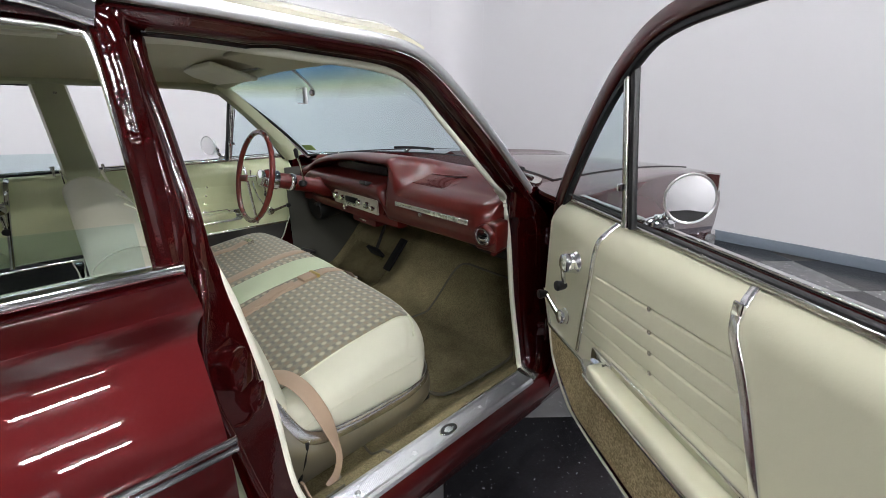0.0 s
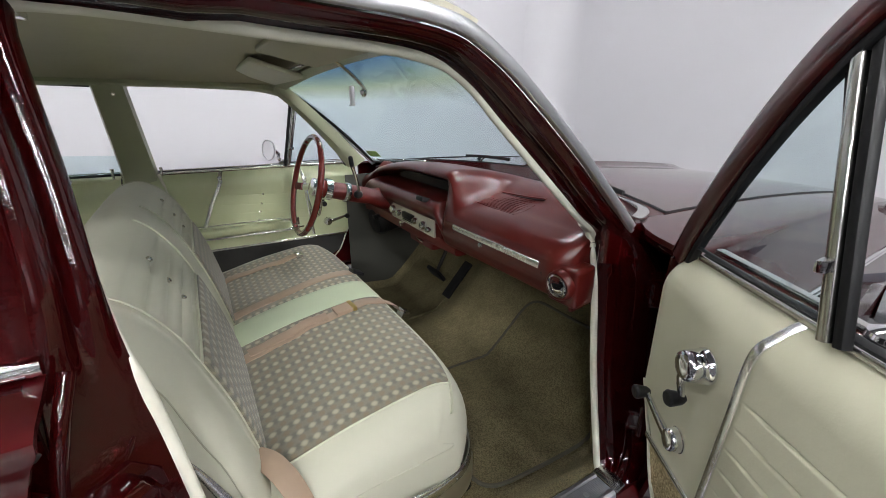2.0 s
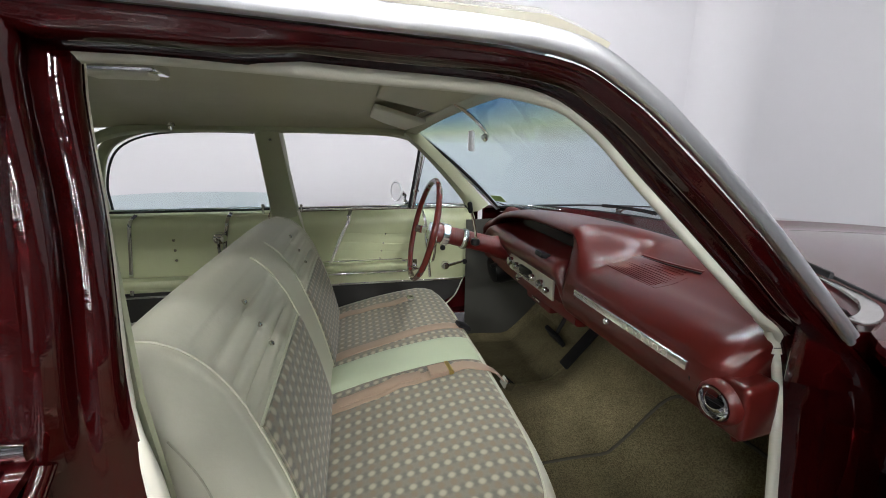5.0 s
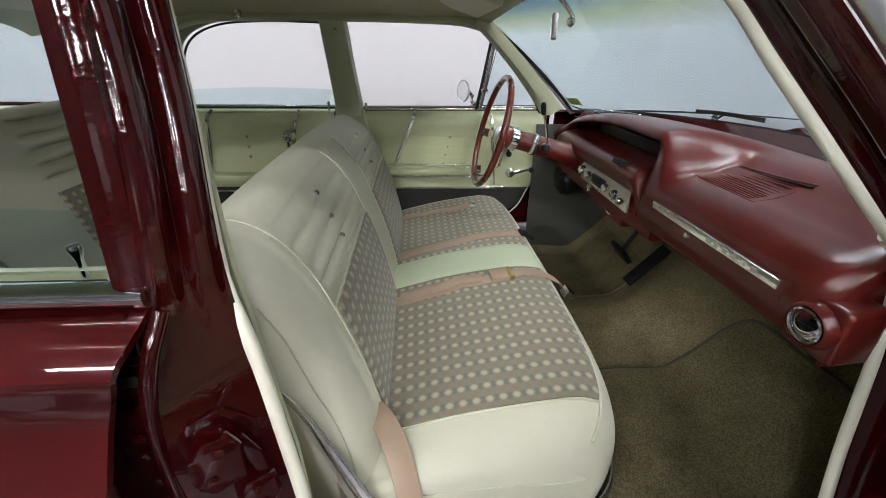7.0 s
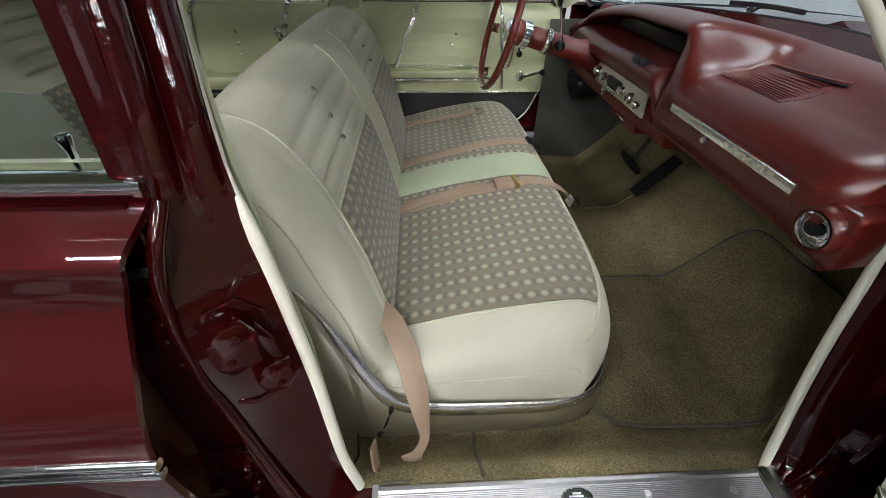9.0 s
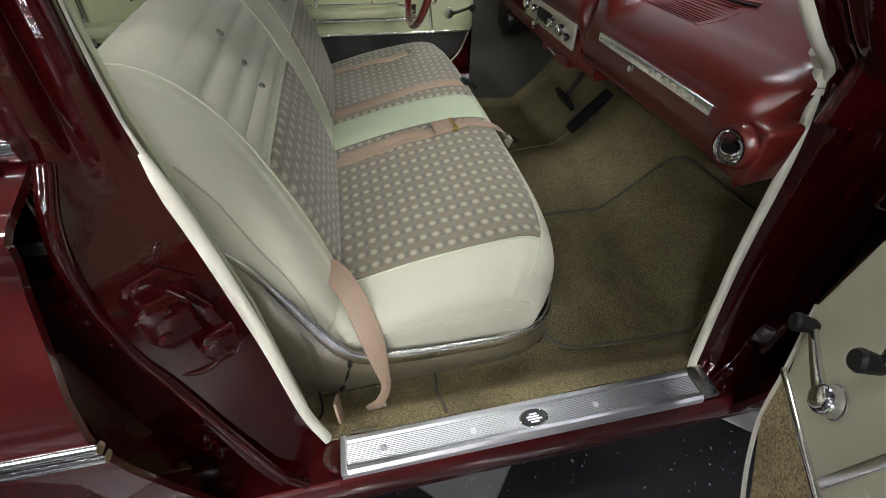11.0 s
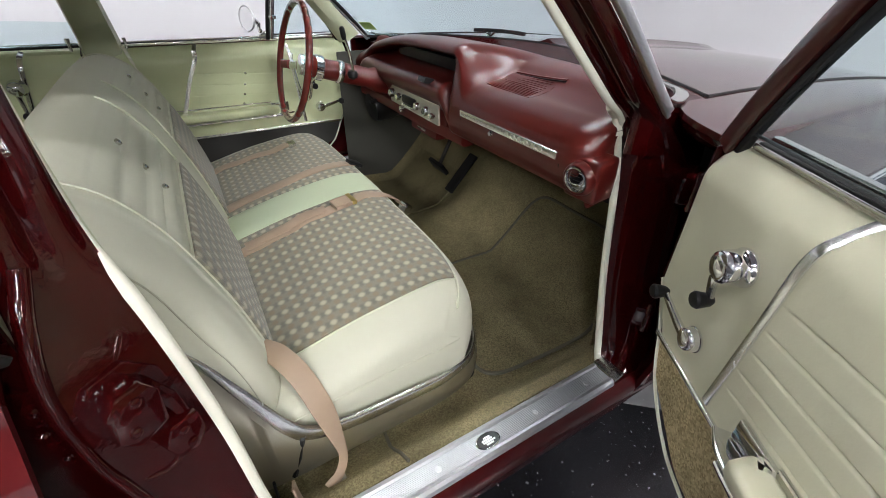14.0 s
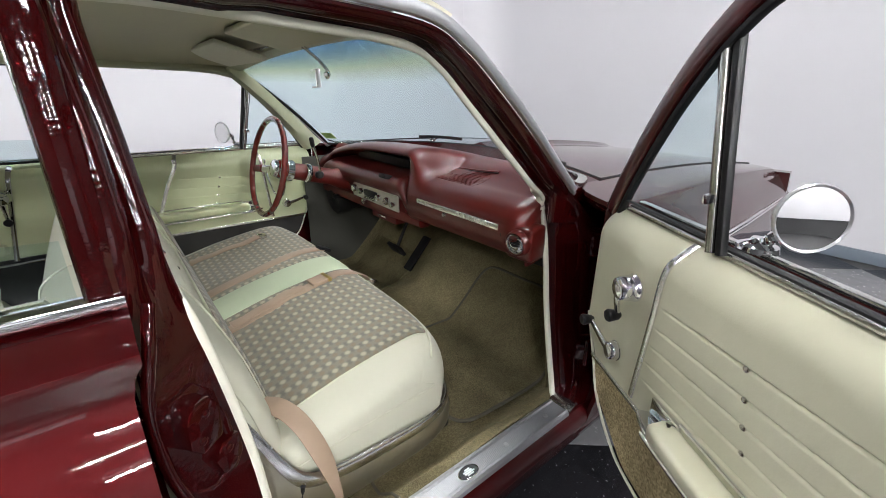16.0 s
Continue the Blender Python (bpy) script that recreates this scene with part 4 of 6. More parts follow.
def patch(f, u0, u1, nu, y0, y1, ny, off, wob=0.0):
    """A sheet laid over a seat surface."""
    rows = []
    for i in range(nu + 1):
        u = lerp(u0, u1, i / nu)
        row = []
        for j in range(ny + 1):
            y = lerp(y0, y1, j / ny)
            p = f(u, y)
            nrm = (f(u + 0.004, y) - f(u - 0.004, y)).cross(f(u, y + 0.01) - f(u, y - 0.01))
            nrm.normalize()
            if nrm.dot(p - V(CC.x if f is cushion else BC.x, p.y, CC.z if f is cushion else BC.z)) < 0:
                nrm.negate()
            d = off * (0.25 if i in (0, nu) or j in (0, ny) else 1.0)
            row.append(p + nrm * d)
        rows.append(row)
    return thick(rows, 0.006)


def u_at(ring, test):
    """The share of the ring at which test is least."""
    n = 600
    return min((test(ring_at(ring, i / n)), i / n) for i in range(n))[1]


bench = thing("front_bench_seat", (-0.15, SEAT_MID, 0.30), "cream vinyl front bench seat with dotted grey-brown cloth inserts", "car seat")
mid_y = [-0.60 + 1.2 * k / 60 for k in range(61)]
cu = part("cushion", closed_body(cushion, SEAT_HALF, 104, ends(SEAT_HALF, 0.115, mid_y)), VINYL, bench, "cream vinyl seat cushion", angle=80)
ba = part("backrest", closed_body(backrest, BACK_HALF, 160, ends(BACK_HALF, 0.105, [-0.60 + 1.2 * k / 90 for k in range(91)])), VINYL, bench, "cream vinyl backrest with padded channels", angle=80)
uc0 = u_at(CUSHION_RING, lambda p: abs(p.x - 0.112) + (0 if p.z > 0.55 else 9))
uc1 = u_at(CUSHION_RING, lambda p: abs(p.x + 0.40) + (0 if p.z > 0.5 else 9))
for y0, y1 in ((-0.615, -0.082), (0.082, 0.615)):
    part("cloth_insert", patch(cushion, uc0, uc1, 40, y0, y1, 36, 0.004), CLOTH_SEAT, cu, "dotted grey-brown woven cloth insert", angle=80)
part("centre_stripe", patch(cushion, uc0, uc1, 40, -0.078, 0.078, 8, 0.005), VINYL_GREEN, cu, "pale green vinyl centre stripe", angle=80)
ub0 = u_at(BACK_RING, lambda p: abs(p.z - 0.50) + (0 if p.x > -0.4 else 9))
ub1 = u_at(BACK_RING, lambda p: abs(p.z - 0.815) + (0 if -0.45 < p.x else 9))
ub2 = u_at(BACK_RING, lambda p: abs(p.z - 0.985) + (0 if -0.56 < p.x else 9))
ub3 = u_at(BACK_RING, lambda p: abs(p.z - 0.90) + (0 if p.x < -0.58 else 9))
for y0, y1 in ((-0.565, -0.095), (0.095, 0.565)):
    part("cloth_insert", patch(backrest, ub0, ub1, 24, y0, y1, 30, 0.004), CLOTH_BACK, ba, "dotted grey-brown woven cloth insert", angle=80)


def welt(f, pts, r=0.0035):
    path = []
    for u, y in pts:
        p = f(u, y)
        c = CC if f is cushion else BC
        path.append(p + (p - V(c.x, p.y, c.z)).normalized() * 0.003)
    return tube(path, r, 6)


N = 30
for s in (-1, 1):
    part("piping", welt(cushion, [(lerp(uc0, uc1, k / N), s * 0.618) for k in range(N + 1)], 0.0022), PIPING, cu)
    part("piping", welt(backrest, [(lerp(ub0, ub3, k / 60), s * 0.578) for k in range(61)], 0.0017), VINYL, ba)
    part("piping", welt(backrest, [(ub1 + 0.003, s * lerp(0.095, 0.575, k / N)) for k in range(N + 1)], 0.0028), PIPING, ba)
    part("piping", welt(backrest, [(lerp(ub0, ub2, k / N), s * 0.090) for k in range(N + 1)], 0.0022), PIPING, ba)
    # side seam that follows the end of the backrest
    seam = []
    for k in range(8):
        z = lerp(0.48, 0.955, k / 7)
        u = u_at(BACK_RING, lambda p: abs(p.z - z) + (0 if p.x > -0.56 else 9))
        t = k / 7
        xt = -0.388 - 0.03 * t - 0.115 * t ** 2.2
        shrink = ((xt - BC.x) / (ring_at(BACK_RING, u).x - BC.x) - 0.62) / 0.38
        a_ = (1 - max(0.05, min(0.97, shrink)) ** 2) ** (1 / 2.4)
        p = backrest(u, s * (BACK_HALF - 0.10 + a_ * 0.10))
        seam.append(p + V(0.001, s * 0.0012, 0.001))
    seam = spline(seam, 6)
    part("piping", tube(seam, 0.0013, 6), SEAM, ba)
part("piping", welt(cushion, [(uc0 - 0.006, -0.69 + 1.38 * k / 60) for k in range(61)], 0.0035), PIPING, cu)
for s in (-1, 1):
    edge = [cushion(uc0 - 0.006, s * 0.69), cushion(uc0 - 0.006, s * 0.712) + V(-0.02, 0, -0.008)]
    edge += [V(x, SEAT_MID + s * 0.7152, z) for x, z in ((0.03, 0.512), (-0.15, 0.503), (-0.36, 0.482))]
    part("piping", tube(spline(edge, 8), 0.0016, 6), VINYL, cu)
for s in (-1, 1):
    for z in (0.953, 0.905, 0.858):
        u = u_at(BACK_RING, lambda p: abs(p.z - z) + (0 if -0.53 < p.x else 9))
        p = backrest(u, s * 0.335)
        part("button", lathe([(0.0065, -0.003), (0.0065, 0.002), (0.004, 0.004), (0.001, 0.0045)], aim(p + V(0.004, 0, 0.002), (0.8, 0, 0.5)), 12), CHROME_DULL, ba, "small metal tuft button")

# chrome and silver shields at the seat's base
for s in (-1, 1):
    y = SEAT_MID + s * 0.728
    side = spline([(-0.52, y - s * 0.004, 0.81), (-0.465, y, 0.735), (-0.425, y + s * 0.002, 0.635), (-0.375, y + s * 0.004, 0.505), (-0.33, y + s * 0.004, 0.448), (-0.24, y + s * 0.002, 0.420), (-0.10, y, 0.412), (0.0, y - s * 0.004, 0.411), (0.080, y - s * 0.028, 0.412), (0.132, y - s * 0.085, 0.413), (0.158, y - s * 0.17, 0.412), (0.166, y - s * 0.34, 0.408)], 7)
    part("chrome_strip", sweep(side, [(0.007 * math.cos(a) - 0.001, 0.019 * math.sin(a)) for a in [2 * math.pi * k / 16 for k in range(16)]], (0, 0, 1), taper=lambda t: 0.35 + 0.85 * smooth01(t / 0.35) - 0.35 * smooth01((t - 0.5) / 0.3)), STRIP, bench, "chrome strip along the seat base")
    rows = [[p + V(0, s * 0.001, -0.008), p + V(0, s * 0.008, -0.030), V(p.x, p.y + s * 0.008, lerp(p.z, 0.33, 0.72)), V(p.x - 0.004, p.y - s * 0.004, 0.330), V(p.x - 0.01, p.y - s * 0.03, 0.322)] for p in side]
    part("seat_shield", thick(rows, 0.004), SHIELD, bench, "silver painted seat side shield")
    part("shield_gap", tube([(-0.345, y + s * 0.010, 0.452), (-0.358, y + s * 0.012, 0.405), (-0.378, y + s * 0.008, 0.345)], 0.006, 6), BLACK, bench)
part("seat_frame", box((0.50, 1.38, 0.055), Matrix.Translation((-0.14, SEAT_MID, 0.335)), 0.01), DARK, bench, "dark steel seat frame")
part("seat_front_valance", sweep([(0.150, SEAT_MID - 0.55, 0.352), (0.160, SEAT_MID, 0.352), (0.150, SEAT_MID + 0.55, 0.352)], rrect(0.012, 0.05, 0.4)), SHIELD, bench)
part("adjuster_lever", sweep(spline([(0.02, SEAT_MID - 0.13, 0.34), (0.17, SEAT_MID - 0.13, 0.335)], 3), rrect(0.012, 0.006)), CHROME_DULL, bench)
for s in (-1, 1):
    part("seat_rail", box((0.42, 0.03, 0.05), Matrix.Translation((-0.14, SEAT_MID + s * 0.55, 0.308)), 0.004), DARK, bench)

# lap belts lying on the seat
def strap(path, width=0.046, t=0.0025, up=(0, 0, 1)):
    return sweep(path, rrect(width, t, 0.9), up)


def on_seat(x, y, lift=0.009):
    u = u_at(CUSHION_RING, lambda p: abs(p.x - x) + (0 if p.z > 0.5 else 9))
    return cushion(u, y - SEAT_MID) + V(0, 0, lift)


b = thing("lap_belt", on_seat(-0.2, -0.15), "pink-tan lap belt with a square buckle lying across the cushion", "seat belt", "lap belts")
pth = [on_seat(lerp(-0.37, 0.115, k / 24), lerp(-0.185, -0.135, k / 24) + 0.004 * math.sin(k * 0.7), 0.012 + 0.002 * math.sin(k * 1.3)) for k in range(25)]
pth += [V(0.155, -0.131, 0.592), V(0.172, -0.128, 0.565)]
part("webbing", strap(pth), BELT, b)
part("webbing", strap([p + V(0, 0.012, 0.005) for p in pth[2:15]], 0.044), BELT, b)
bk = part("buckle", box((0.055, 0.056, 0.012), Matrix.Translation(on_seat(-0.035, -0.148, 0.018)) @ pose(0, 0, 0, 0, -6, 5), 0.004), BELT, b, "buckle covered in pink-tan webbing")
part("clip", box((0.014, 0.060, 0.014), Matrix.Translation(on_seat(0.0, -0.147, 0.018)) @ pose(0, 0, 0, 0, -6, 5), 0.003), BRASS, bk, "brass clip")
part("latch", box((0.03, 0.045, 0.03), Matrix.Translation((0.195, -0.128, 0.545)) @ pose(0, 0, 0, 0, 30, 0), 0.006), CHROME, b, "chrome belt latch hanging at the seat edge")
b = thing("lap_belt", on_seat(-0.2, 0.13), "pink-tan lap belt lying across the cushion", "seat belt", "lap belts")
pth = [on_seat(lerp(-0.37, 0.115, k / 24), lerp(0.115, 0.165, k / 24) + 0.004 * math.sin(k * 0.5), 0.013) for k in range(25)]
part("webbing", strap(pth, 0.050), BELT, b)
part("latch", box((0.05, 0.05, 0.014), Matrix.Translation((0.125, 0.166, 0.618)) @ pose(0, 0, 0, 0, 25, 5), 0.004), BLACK, b, "dark belt latch")
b = thing("lap_belt", on_seat(-0.2, 0.45), "pink-tan lap belt with a folded end lying on the cushion", "seat belt", "lap belts")
part("webbing", strap([on_seat(lerp(-0.37, -0.05, k / 16), lerp(0.47, 0.475, k / 16) + 0.008 * math.sin(k * 0.4), 0.014 + 0.006 * abs(math.sin(k * 0.5))) for k in range(17)], 0.050), BELT, b)
part("latch", box((0.03, 0.05, 0.02), Matrix.Translation(on_seat(-0.035, 0.476, 0.014)), 0.004), CHROME_DULL, b, "belt tongue")
b = thing("lap_belt", (-0.27, -0.80, 0.33), "pink-tan lap belt hanging over the seat side onto the carpet", "seat belt", "lap belts")
part("webbing", sweep(spline([(-0.372, -0.60, 0.585), (-0.343, -0.648, 0.594), (-0.316, -0.698, 0.570), (-0.295, -0.746, 0.510), (-0.284, -0.774, 0.446), (-0.281, -0.788, 0.396), (-0.298, -0.797, 0.355), (-0.325, -0.802, 0.336)], 8), rrect(0.047, 0.0025, 0.9), (0.30, -0.62, 0.72), taper=lambda t: 1.0 - 0.55 * smooth01((t - 0.40) / 0.30)), BELT, b)
part("anchor", box((0.03, 0.05, 0.010), Matrix.Translation((-0.30, -0.812, 0.335)), 0.003), CHROME_DULL, b)
b = thing("lap_belt", (-0.37, -0.80, 0.34), "short pink-tan belt end folded beside the seat", "seat belt", "lap belts")
part("webbing", sweep(spline([(-0.385, -0.79, 0.385), (-0.382, -0.806, 0.362), (-0.375, -0.825, 0.345), (-0.36, -0.84, 0.343)], 6), rrect(0.04, 0.006, 0.8), (1, 0, 0.2)), BELT, b)
part("anchor", box((0.03, 0.03, 0.012), Matrix.Translation((-0.36, -0.842, 0.347)), 0.003), CHROME_DULL, b)
w = thing("wire", (-0.44, -0.80, 0.31), "thin black wire lying on the carpet beside the seat", "wire")
part("lead", tube(spline([(-0.415, -0.775, 0.40), (-0.42, -0.79, 0.34), (-0.445, -0.80, 0.315), (-0.50, -0.80, 0.312)], 6), 0.003, 6), BLACK, w)

# passenger floor mat with bound edge
mat = thing("floor_mat", (0.4, -0.45, 0.3), "olive-tan carpet floor mat with a bound edge", "floor mat")
def mat_p(u, v, lift=0.015):
    x = lerp(0.132, 0.73, u)
    y = lerp(-0.735, -0.225 - 0.012 * math.sin(u * 3), v)
    return V(x, y, floor_z(x, y) + lift)


rows = []
for i in range(25):
    row = []
    for j in range(25):
        u, v = i / 24, j / 24
        # rounded corners
        cu_, cv_ = abs(u - 0.5) * 2, abs(v - 0.5) * 2
        k = (cu_ ** 8 + cv_ ** 8) ** (1 / 8) if max(cu_, cv_) > 0 else 1
        sc = max(cu_, cv_) / k if k > 0 else 1
        row.append(mat_p(0.5 + (u - 0.5) * sc, 0.5 + (v - 0.5) * sc))
    rows.append(row)
part("carpet_pad", thick(rows, 0.010, (0, 0, 1)), MAT_CARPET, mat)
ring = [rows[0][j] for j in range(24)] + [rows[i][24] for i in range(24)] + [rows[24][24 - j] for j in range(24)] + [rows[24 - i][0] for i in range(24)]
part("binding", tube([p + V(0, 0, -0.002) for p in ring], 0.006, 6, True), BINDING, mat, "dark tan bound edge")
mat = thing("floor_mat", (0.35, 0.45, 0.3), "olive-tan carpet floor mat under the steering wheel", "floor mat")
part("carpet_pad", thick([[V(lerp(0.16, 0.66, i / 16), lerp(0.18, 0.62, j / 12), floor_z(lerp(0.16, 0.66, i / 16), lerp(0.18, 0.62, j / 12)) + 0.010) for j in range(13)] for i in range(17)], 0.01, (0, 0, 1)), MAT_CARPET, mat)

# pedals
pd = thing("brake_pedal", (0.62, 0.30, 0.42), "black rubber brake pedal on a dark arm", "pedal")
part("pad", box((0.02, 0.12, 0.06), Matrix.Translation((0.58, 0.30, 0.47)) @ pose(0, 0, 0, 0, -35, 0), 0.006), RUBBER, pd)
part("arm", tube([(0.585, 0.30, 0.475), (0.66, 0.30, 0.62), (0.70, 0.30, 0.80)], 0.009, 8), DARK, pd)
pd = thing("gas_pedal", (0.62, 0.16, 0.36), "black rubber accelerator pedal", "pedal")
part("pad", box((0.20, 0.055, 0.014), Matrix.Translation((0.62, 0.165, 0.475)) @ pose(0, 0, 0, 0, -48, 0), 0.005), RUBBER, pd)

# ---- dashboard ----
PASS = [(0.80, 0.920), (0.79, 0.962), (0.74, 0.995), (0.67, 1.007), (0.605, 0.997), (0.560, 0.972), (0.50, 0.953), (0.43, 0.945), (0.388, 0.930), (0.362, 0.905), (0.354, 0.889), (0.352, 0.880), (0.350, 0.870), (0.349, 0.858), (0.350, 0.845), (0.352, 0.835), (0.355, 0.82), (0.362, 0.80), (0.372, 0.785), (0.44, 0.770), (0.60, 0.80)]
DRIV = [(0.80, 0.920), (0.79, 0.955), (0.74, 0.990), (0.66, 1.014), (0.56, 1.032), (0.49, 1.040), (0.44, 1.043), (0.405, 1.037), (0.388, 1.024), (0.392, 1.012), (0.42, 1.004), (0.455, 0.997), (0.468, 0.990), (0.468, 0.956), (0.415, 0.942), (0.362, 0.928), (0.343, 0.908), (0.344, 0.880), (0.366, 0.852), (0.44, 0.775), (0.60, 0.80)]


def dash(j, y):
    """Control point j of the dash section at y, blended from the passenger's to the driver's shape."""
    far = 1 - 0.9 * smooth01((y - 0.56) / 0.14)
    top = smooth01((y + 0.228) / 0.125) * far
    well = smooth01((y + 0.150) / 0.055) * far

    def at(i):
        w = top if i <= 9 else well
        a, b = PASS[i], DRIV[i]
        x, z = lerp(a[0], b[0], w), lerp(a[1], b[1], w)
        if 2 <= i <= 12:
            z += w * (0.004 - 0.058 * max(0.0, (y - 0.12) / 0.45) ** 2)
        return x, z

    x, z = at(j)
    if 10 <= j <= 13:
        z = max(min(z, at(9)[1] - 0.004 * (j - 9)), at(14)[1] + 0.002 * (14 - j)) if well > 0 else z
    # the top follows the curve of the glass
    x -= 0.0 if j > 6 else (0.30 * (abs(y) / 0.76) ** 2.6) * max(0.0, (x - 0.42) / 0.38)
    # the front edge turns back at the passenger's end
    if j >= 5:
        x += 0.022 * smooth01((-0.675 - y) / 0.04) * (1.0 if j < 13 else 0.0)
    return V(x, y, z - 0.012 * (y + 0.2))


ys = [-0.712, -0.708, -0.698, -0.68] + [-0.655 + 0.03 * k for k in range(15)] + [-0.215 + 0.0125 * k for k in range(17)] + [0.0 + 0.035 * k for k in range(16)] + [0.555 + 0.015 * k for k in range(11)]
dashboard = thing("dashboard", (0.5, 0, 0.77), "red padded vinyl dashboard with chrome trim", "dashboard")
rings = []
for i, y in enumerate(ys):
    pts = [dash(j, y) for j in range(len(PASS))]
    if i < 3:
        c = V(0.56, y, 0.88)
        k = (0.92, 0.965, 0.99)[i]
        pts = [c + (p - c) * k for p in pts]
        pts = [V(p.x, y, p.z) for p in pts]
    rings.append(spline(pts, 4))
part("dash_pad", loft(rings), DASH_RED, dashboard, "red padded vinyl dash top and face", angle=60)


def dash_top(x, y):
    """Height of the dash's upper surface."""
    line = spline([dash(j, y) for j in range(len(PASS))], 6)
    best = [p for p in line if p.z > 0.935]
    return min(best, key=lambda p: abs(p.x - x)).z


SPK = ((0.442, -0.215), (0.436, -0.425), (0.545, -0.425), (0.548, -0.215))
sc = [V(x, y, 0) for x, y in SPK]
def even(pts):
    """Lay a line of points in one smooth arc through its ends and middle."""
    n = len(pts) - 1
    z0, z1, z2 = pts[0].z, max(p.z for p in pts[n // 3:n - n // 3 + 1]), pts[n].z
    return [V(p.x, p.y, z0 * (1 - k / n) * (1 - 2 * k / n) + 4 * z1 * (k / n) * (1 - k / n) + z2 * (k / n) * (2 * k / n - 1)) for k, p in enumerate(pts)]


rows = []
for i in range(9):
    row = []
    for j in range(13):
        q = sc[0].lerp(sc[1], j / 12).lerp(sc[3].lerp(sc[2], j / 12), i / 8)
        row.append(V(q.x, q.y, dash_top(q.x, q.y) + 0.0006))
    rows.append(even(row))
spk = part("speaker_grille", thick(rows, 0.004, (0, 0, 1)), DASH_RED, dashboard, "red slotted speaker grille")
for k in range(11):
    a = 0.06 + 0.86 * k / 10
    pts = []
    for j in range(9):
        q = sc[0].lerp(sc[1], 0.08 + 0.84 * j / 8).lerp(sc[3].lerp(sc[2], 0.08 + 0.84 * j / 8), a)
        pts.append(V(q.x, q.y, dash_top(q.x, q.y) + 0.0016))
    part("grille_slot", sweep(even(pts), rrect(0.0036, 0.0018, 0.5)), DASH_METAL, spk)
pts = []
for j in range(13):
    q = sc[3].lerp(sc[2], 0.06 + 1.02 * j / 12)
    pts.append(V(q.x + 0.006, q.y, dash_top(q.x, q.y) + 0.004))
pts = even(pts)
part("grille_lip", sweep(pts, rrect(0.010, 0.006, 0.8)), DASH_METAL, spk)
# black strip laid along the lip as its shadow
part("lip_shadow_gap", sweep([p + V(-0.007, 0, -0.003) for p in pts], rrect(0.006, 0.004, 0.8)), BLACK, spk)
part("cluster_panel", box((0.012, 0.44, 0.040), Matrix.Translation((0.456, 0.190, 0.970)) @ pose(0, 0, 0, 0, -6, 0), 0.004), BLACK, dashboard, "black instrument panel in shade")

# glove box trim bar with raised marks
gb = part("glovebox_trim", box((0.010, 0.415, 0.019), Matrix.Translation((0.347, -0.432, 0.874)), 0.003), STRIP, dashboard, "silver trim bar across the glove box")
for k in range(6):
    part("trim_mark", box((0.002, 0.012, 0.010), Matrix.Translation((0.3415, -0.455 - 0.026 * k, 0.874))), PLATE_SILVER, gb)
part("glovebox_lock", lathe([(0.008, 0), (0.008, 0.008), (0.006, 0.011), (0.002, 0.011)], aim((0.349, -0.385, 0.855), (-1, 0, 0)), 16), CHROME, gb, "chrome glove box lock")
gap_pts = [(-0.222, 0.856), (-0.222, 0.812), (-0.645, 0.812), (-0.645, 0.856)]
for (y0, z0), (y1, z1) in zip(gap_pts[:-1], gap_pts[1:]):
    part("glovebox_gap", tube([(0.350 + (0.012 if z0 < 0.83 else 0), y0, z0), (0.350 + (0.012 if z1 < 0.83 else 0), y1, z1)], 0.0022, 6), BLACK, dashboard)

# radio and heater plate
rp = part("radio_plate", slab([(-0.195, -0.034), (0.185, -0.030), (0.190, 0.020), (0.17, 0.034), (-0.19, 0.034)], 0.008, Matrix.Translation((0.362, 0.115, 0.826)) @ Matrix(((0, 0, -1, 0), (1, 0, 0, 0), (0, 1, 0, 0), (0, 0, 0, 1))), 0.002), PLATE_SILVER, dashboard, "silver radio and heater control plate")
for y, z, r in ((0.265, 0.835, 0.016), (0.205, 0.832, 0.013), (0.055, 0.830, 0.013), (-0.01, 0.828, 0.016), (-0.055, 0.822, 0.011)):
    kb = part("radio_knob", lathe([(r, 0), (r, 0.014), (r * 0.85, 0.02), (r * 0.6, 0.021), (0.002, 0.019)], aim((0.352, y, z), (-1, 0, 0)), 18), CHROME, rp, "chrome radio knob")
part("radio_dial", box((0.012, 0.10, 0.026), Matrix.Translation((0.350, 0.13, 0.832)), 0.003), BLACK, rp, "black radio dial window")
for k in range(5):
    part("push_button", box((0.014, 0.014, 0.010), Matrix.Translation((0.346, 0.092 + 0.019 * k, 0.812)), 0.002), CHROME, rp)
part("lower_switch", lathe([(0.012, 0), (0.012, 0.02), (0.004, 0.022)], aim((0.365, 0.20, 0.785), (-1, 0, 0)), 12), CHROME, rp)
part("shelf_knob", box((0.035, 0.05, 0.018), Matrix.Translation((0.350, 0.0, 0.928)) @ pose(0, 0, 0, 0, 15, 0), 0.004), BLACK, dashboard, "black switch block on the dash shelf")
part("radio_panel", box((0.05, 0.44, 0.10), Matrix.Translation((0.396, 0.115, 0.822)), 0.008), DASH_METAL, dashboard, "red painted radio panel")
part("lower_dash", sweep([(0.40, -0.20, 0.775), (0.39, 0.10, 0.772), (0.40, 0.68, 0.768)], rrect(0.06, 0.045, 0.6)), DASH_METAL, dashboard, "red painted lower dash edge")
part("ashtray_box", box((0.11, 0.20, 0.055), Matrix.Translation((0.44, 0.09, 0.742)), 0.010), DASH_METAL, dashboard, "red ashtray housing")
part("ashtray_pull", box((0.012, 0.06, 0.008), Matrix.Translation((0.383, 0.09, 0.735)), 0.002), CHROME, dashboard, "chrome ashtray pull")
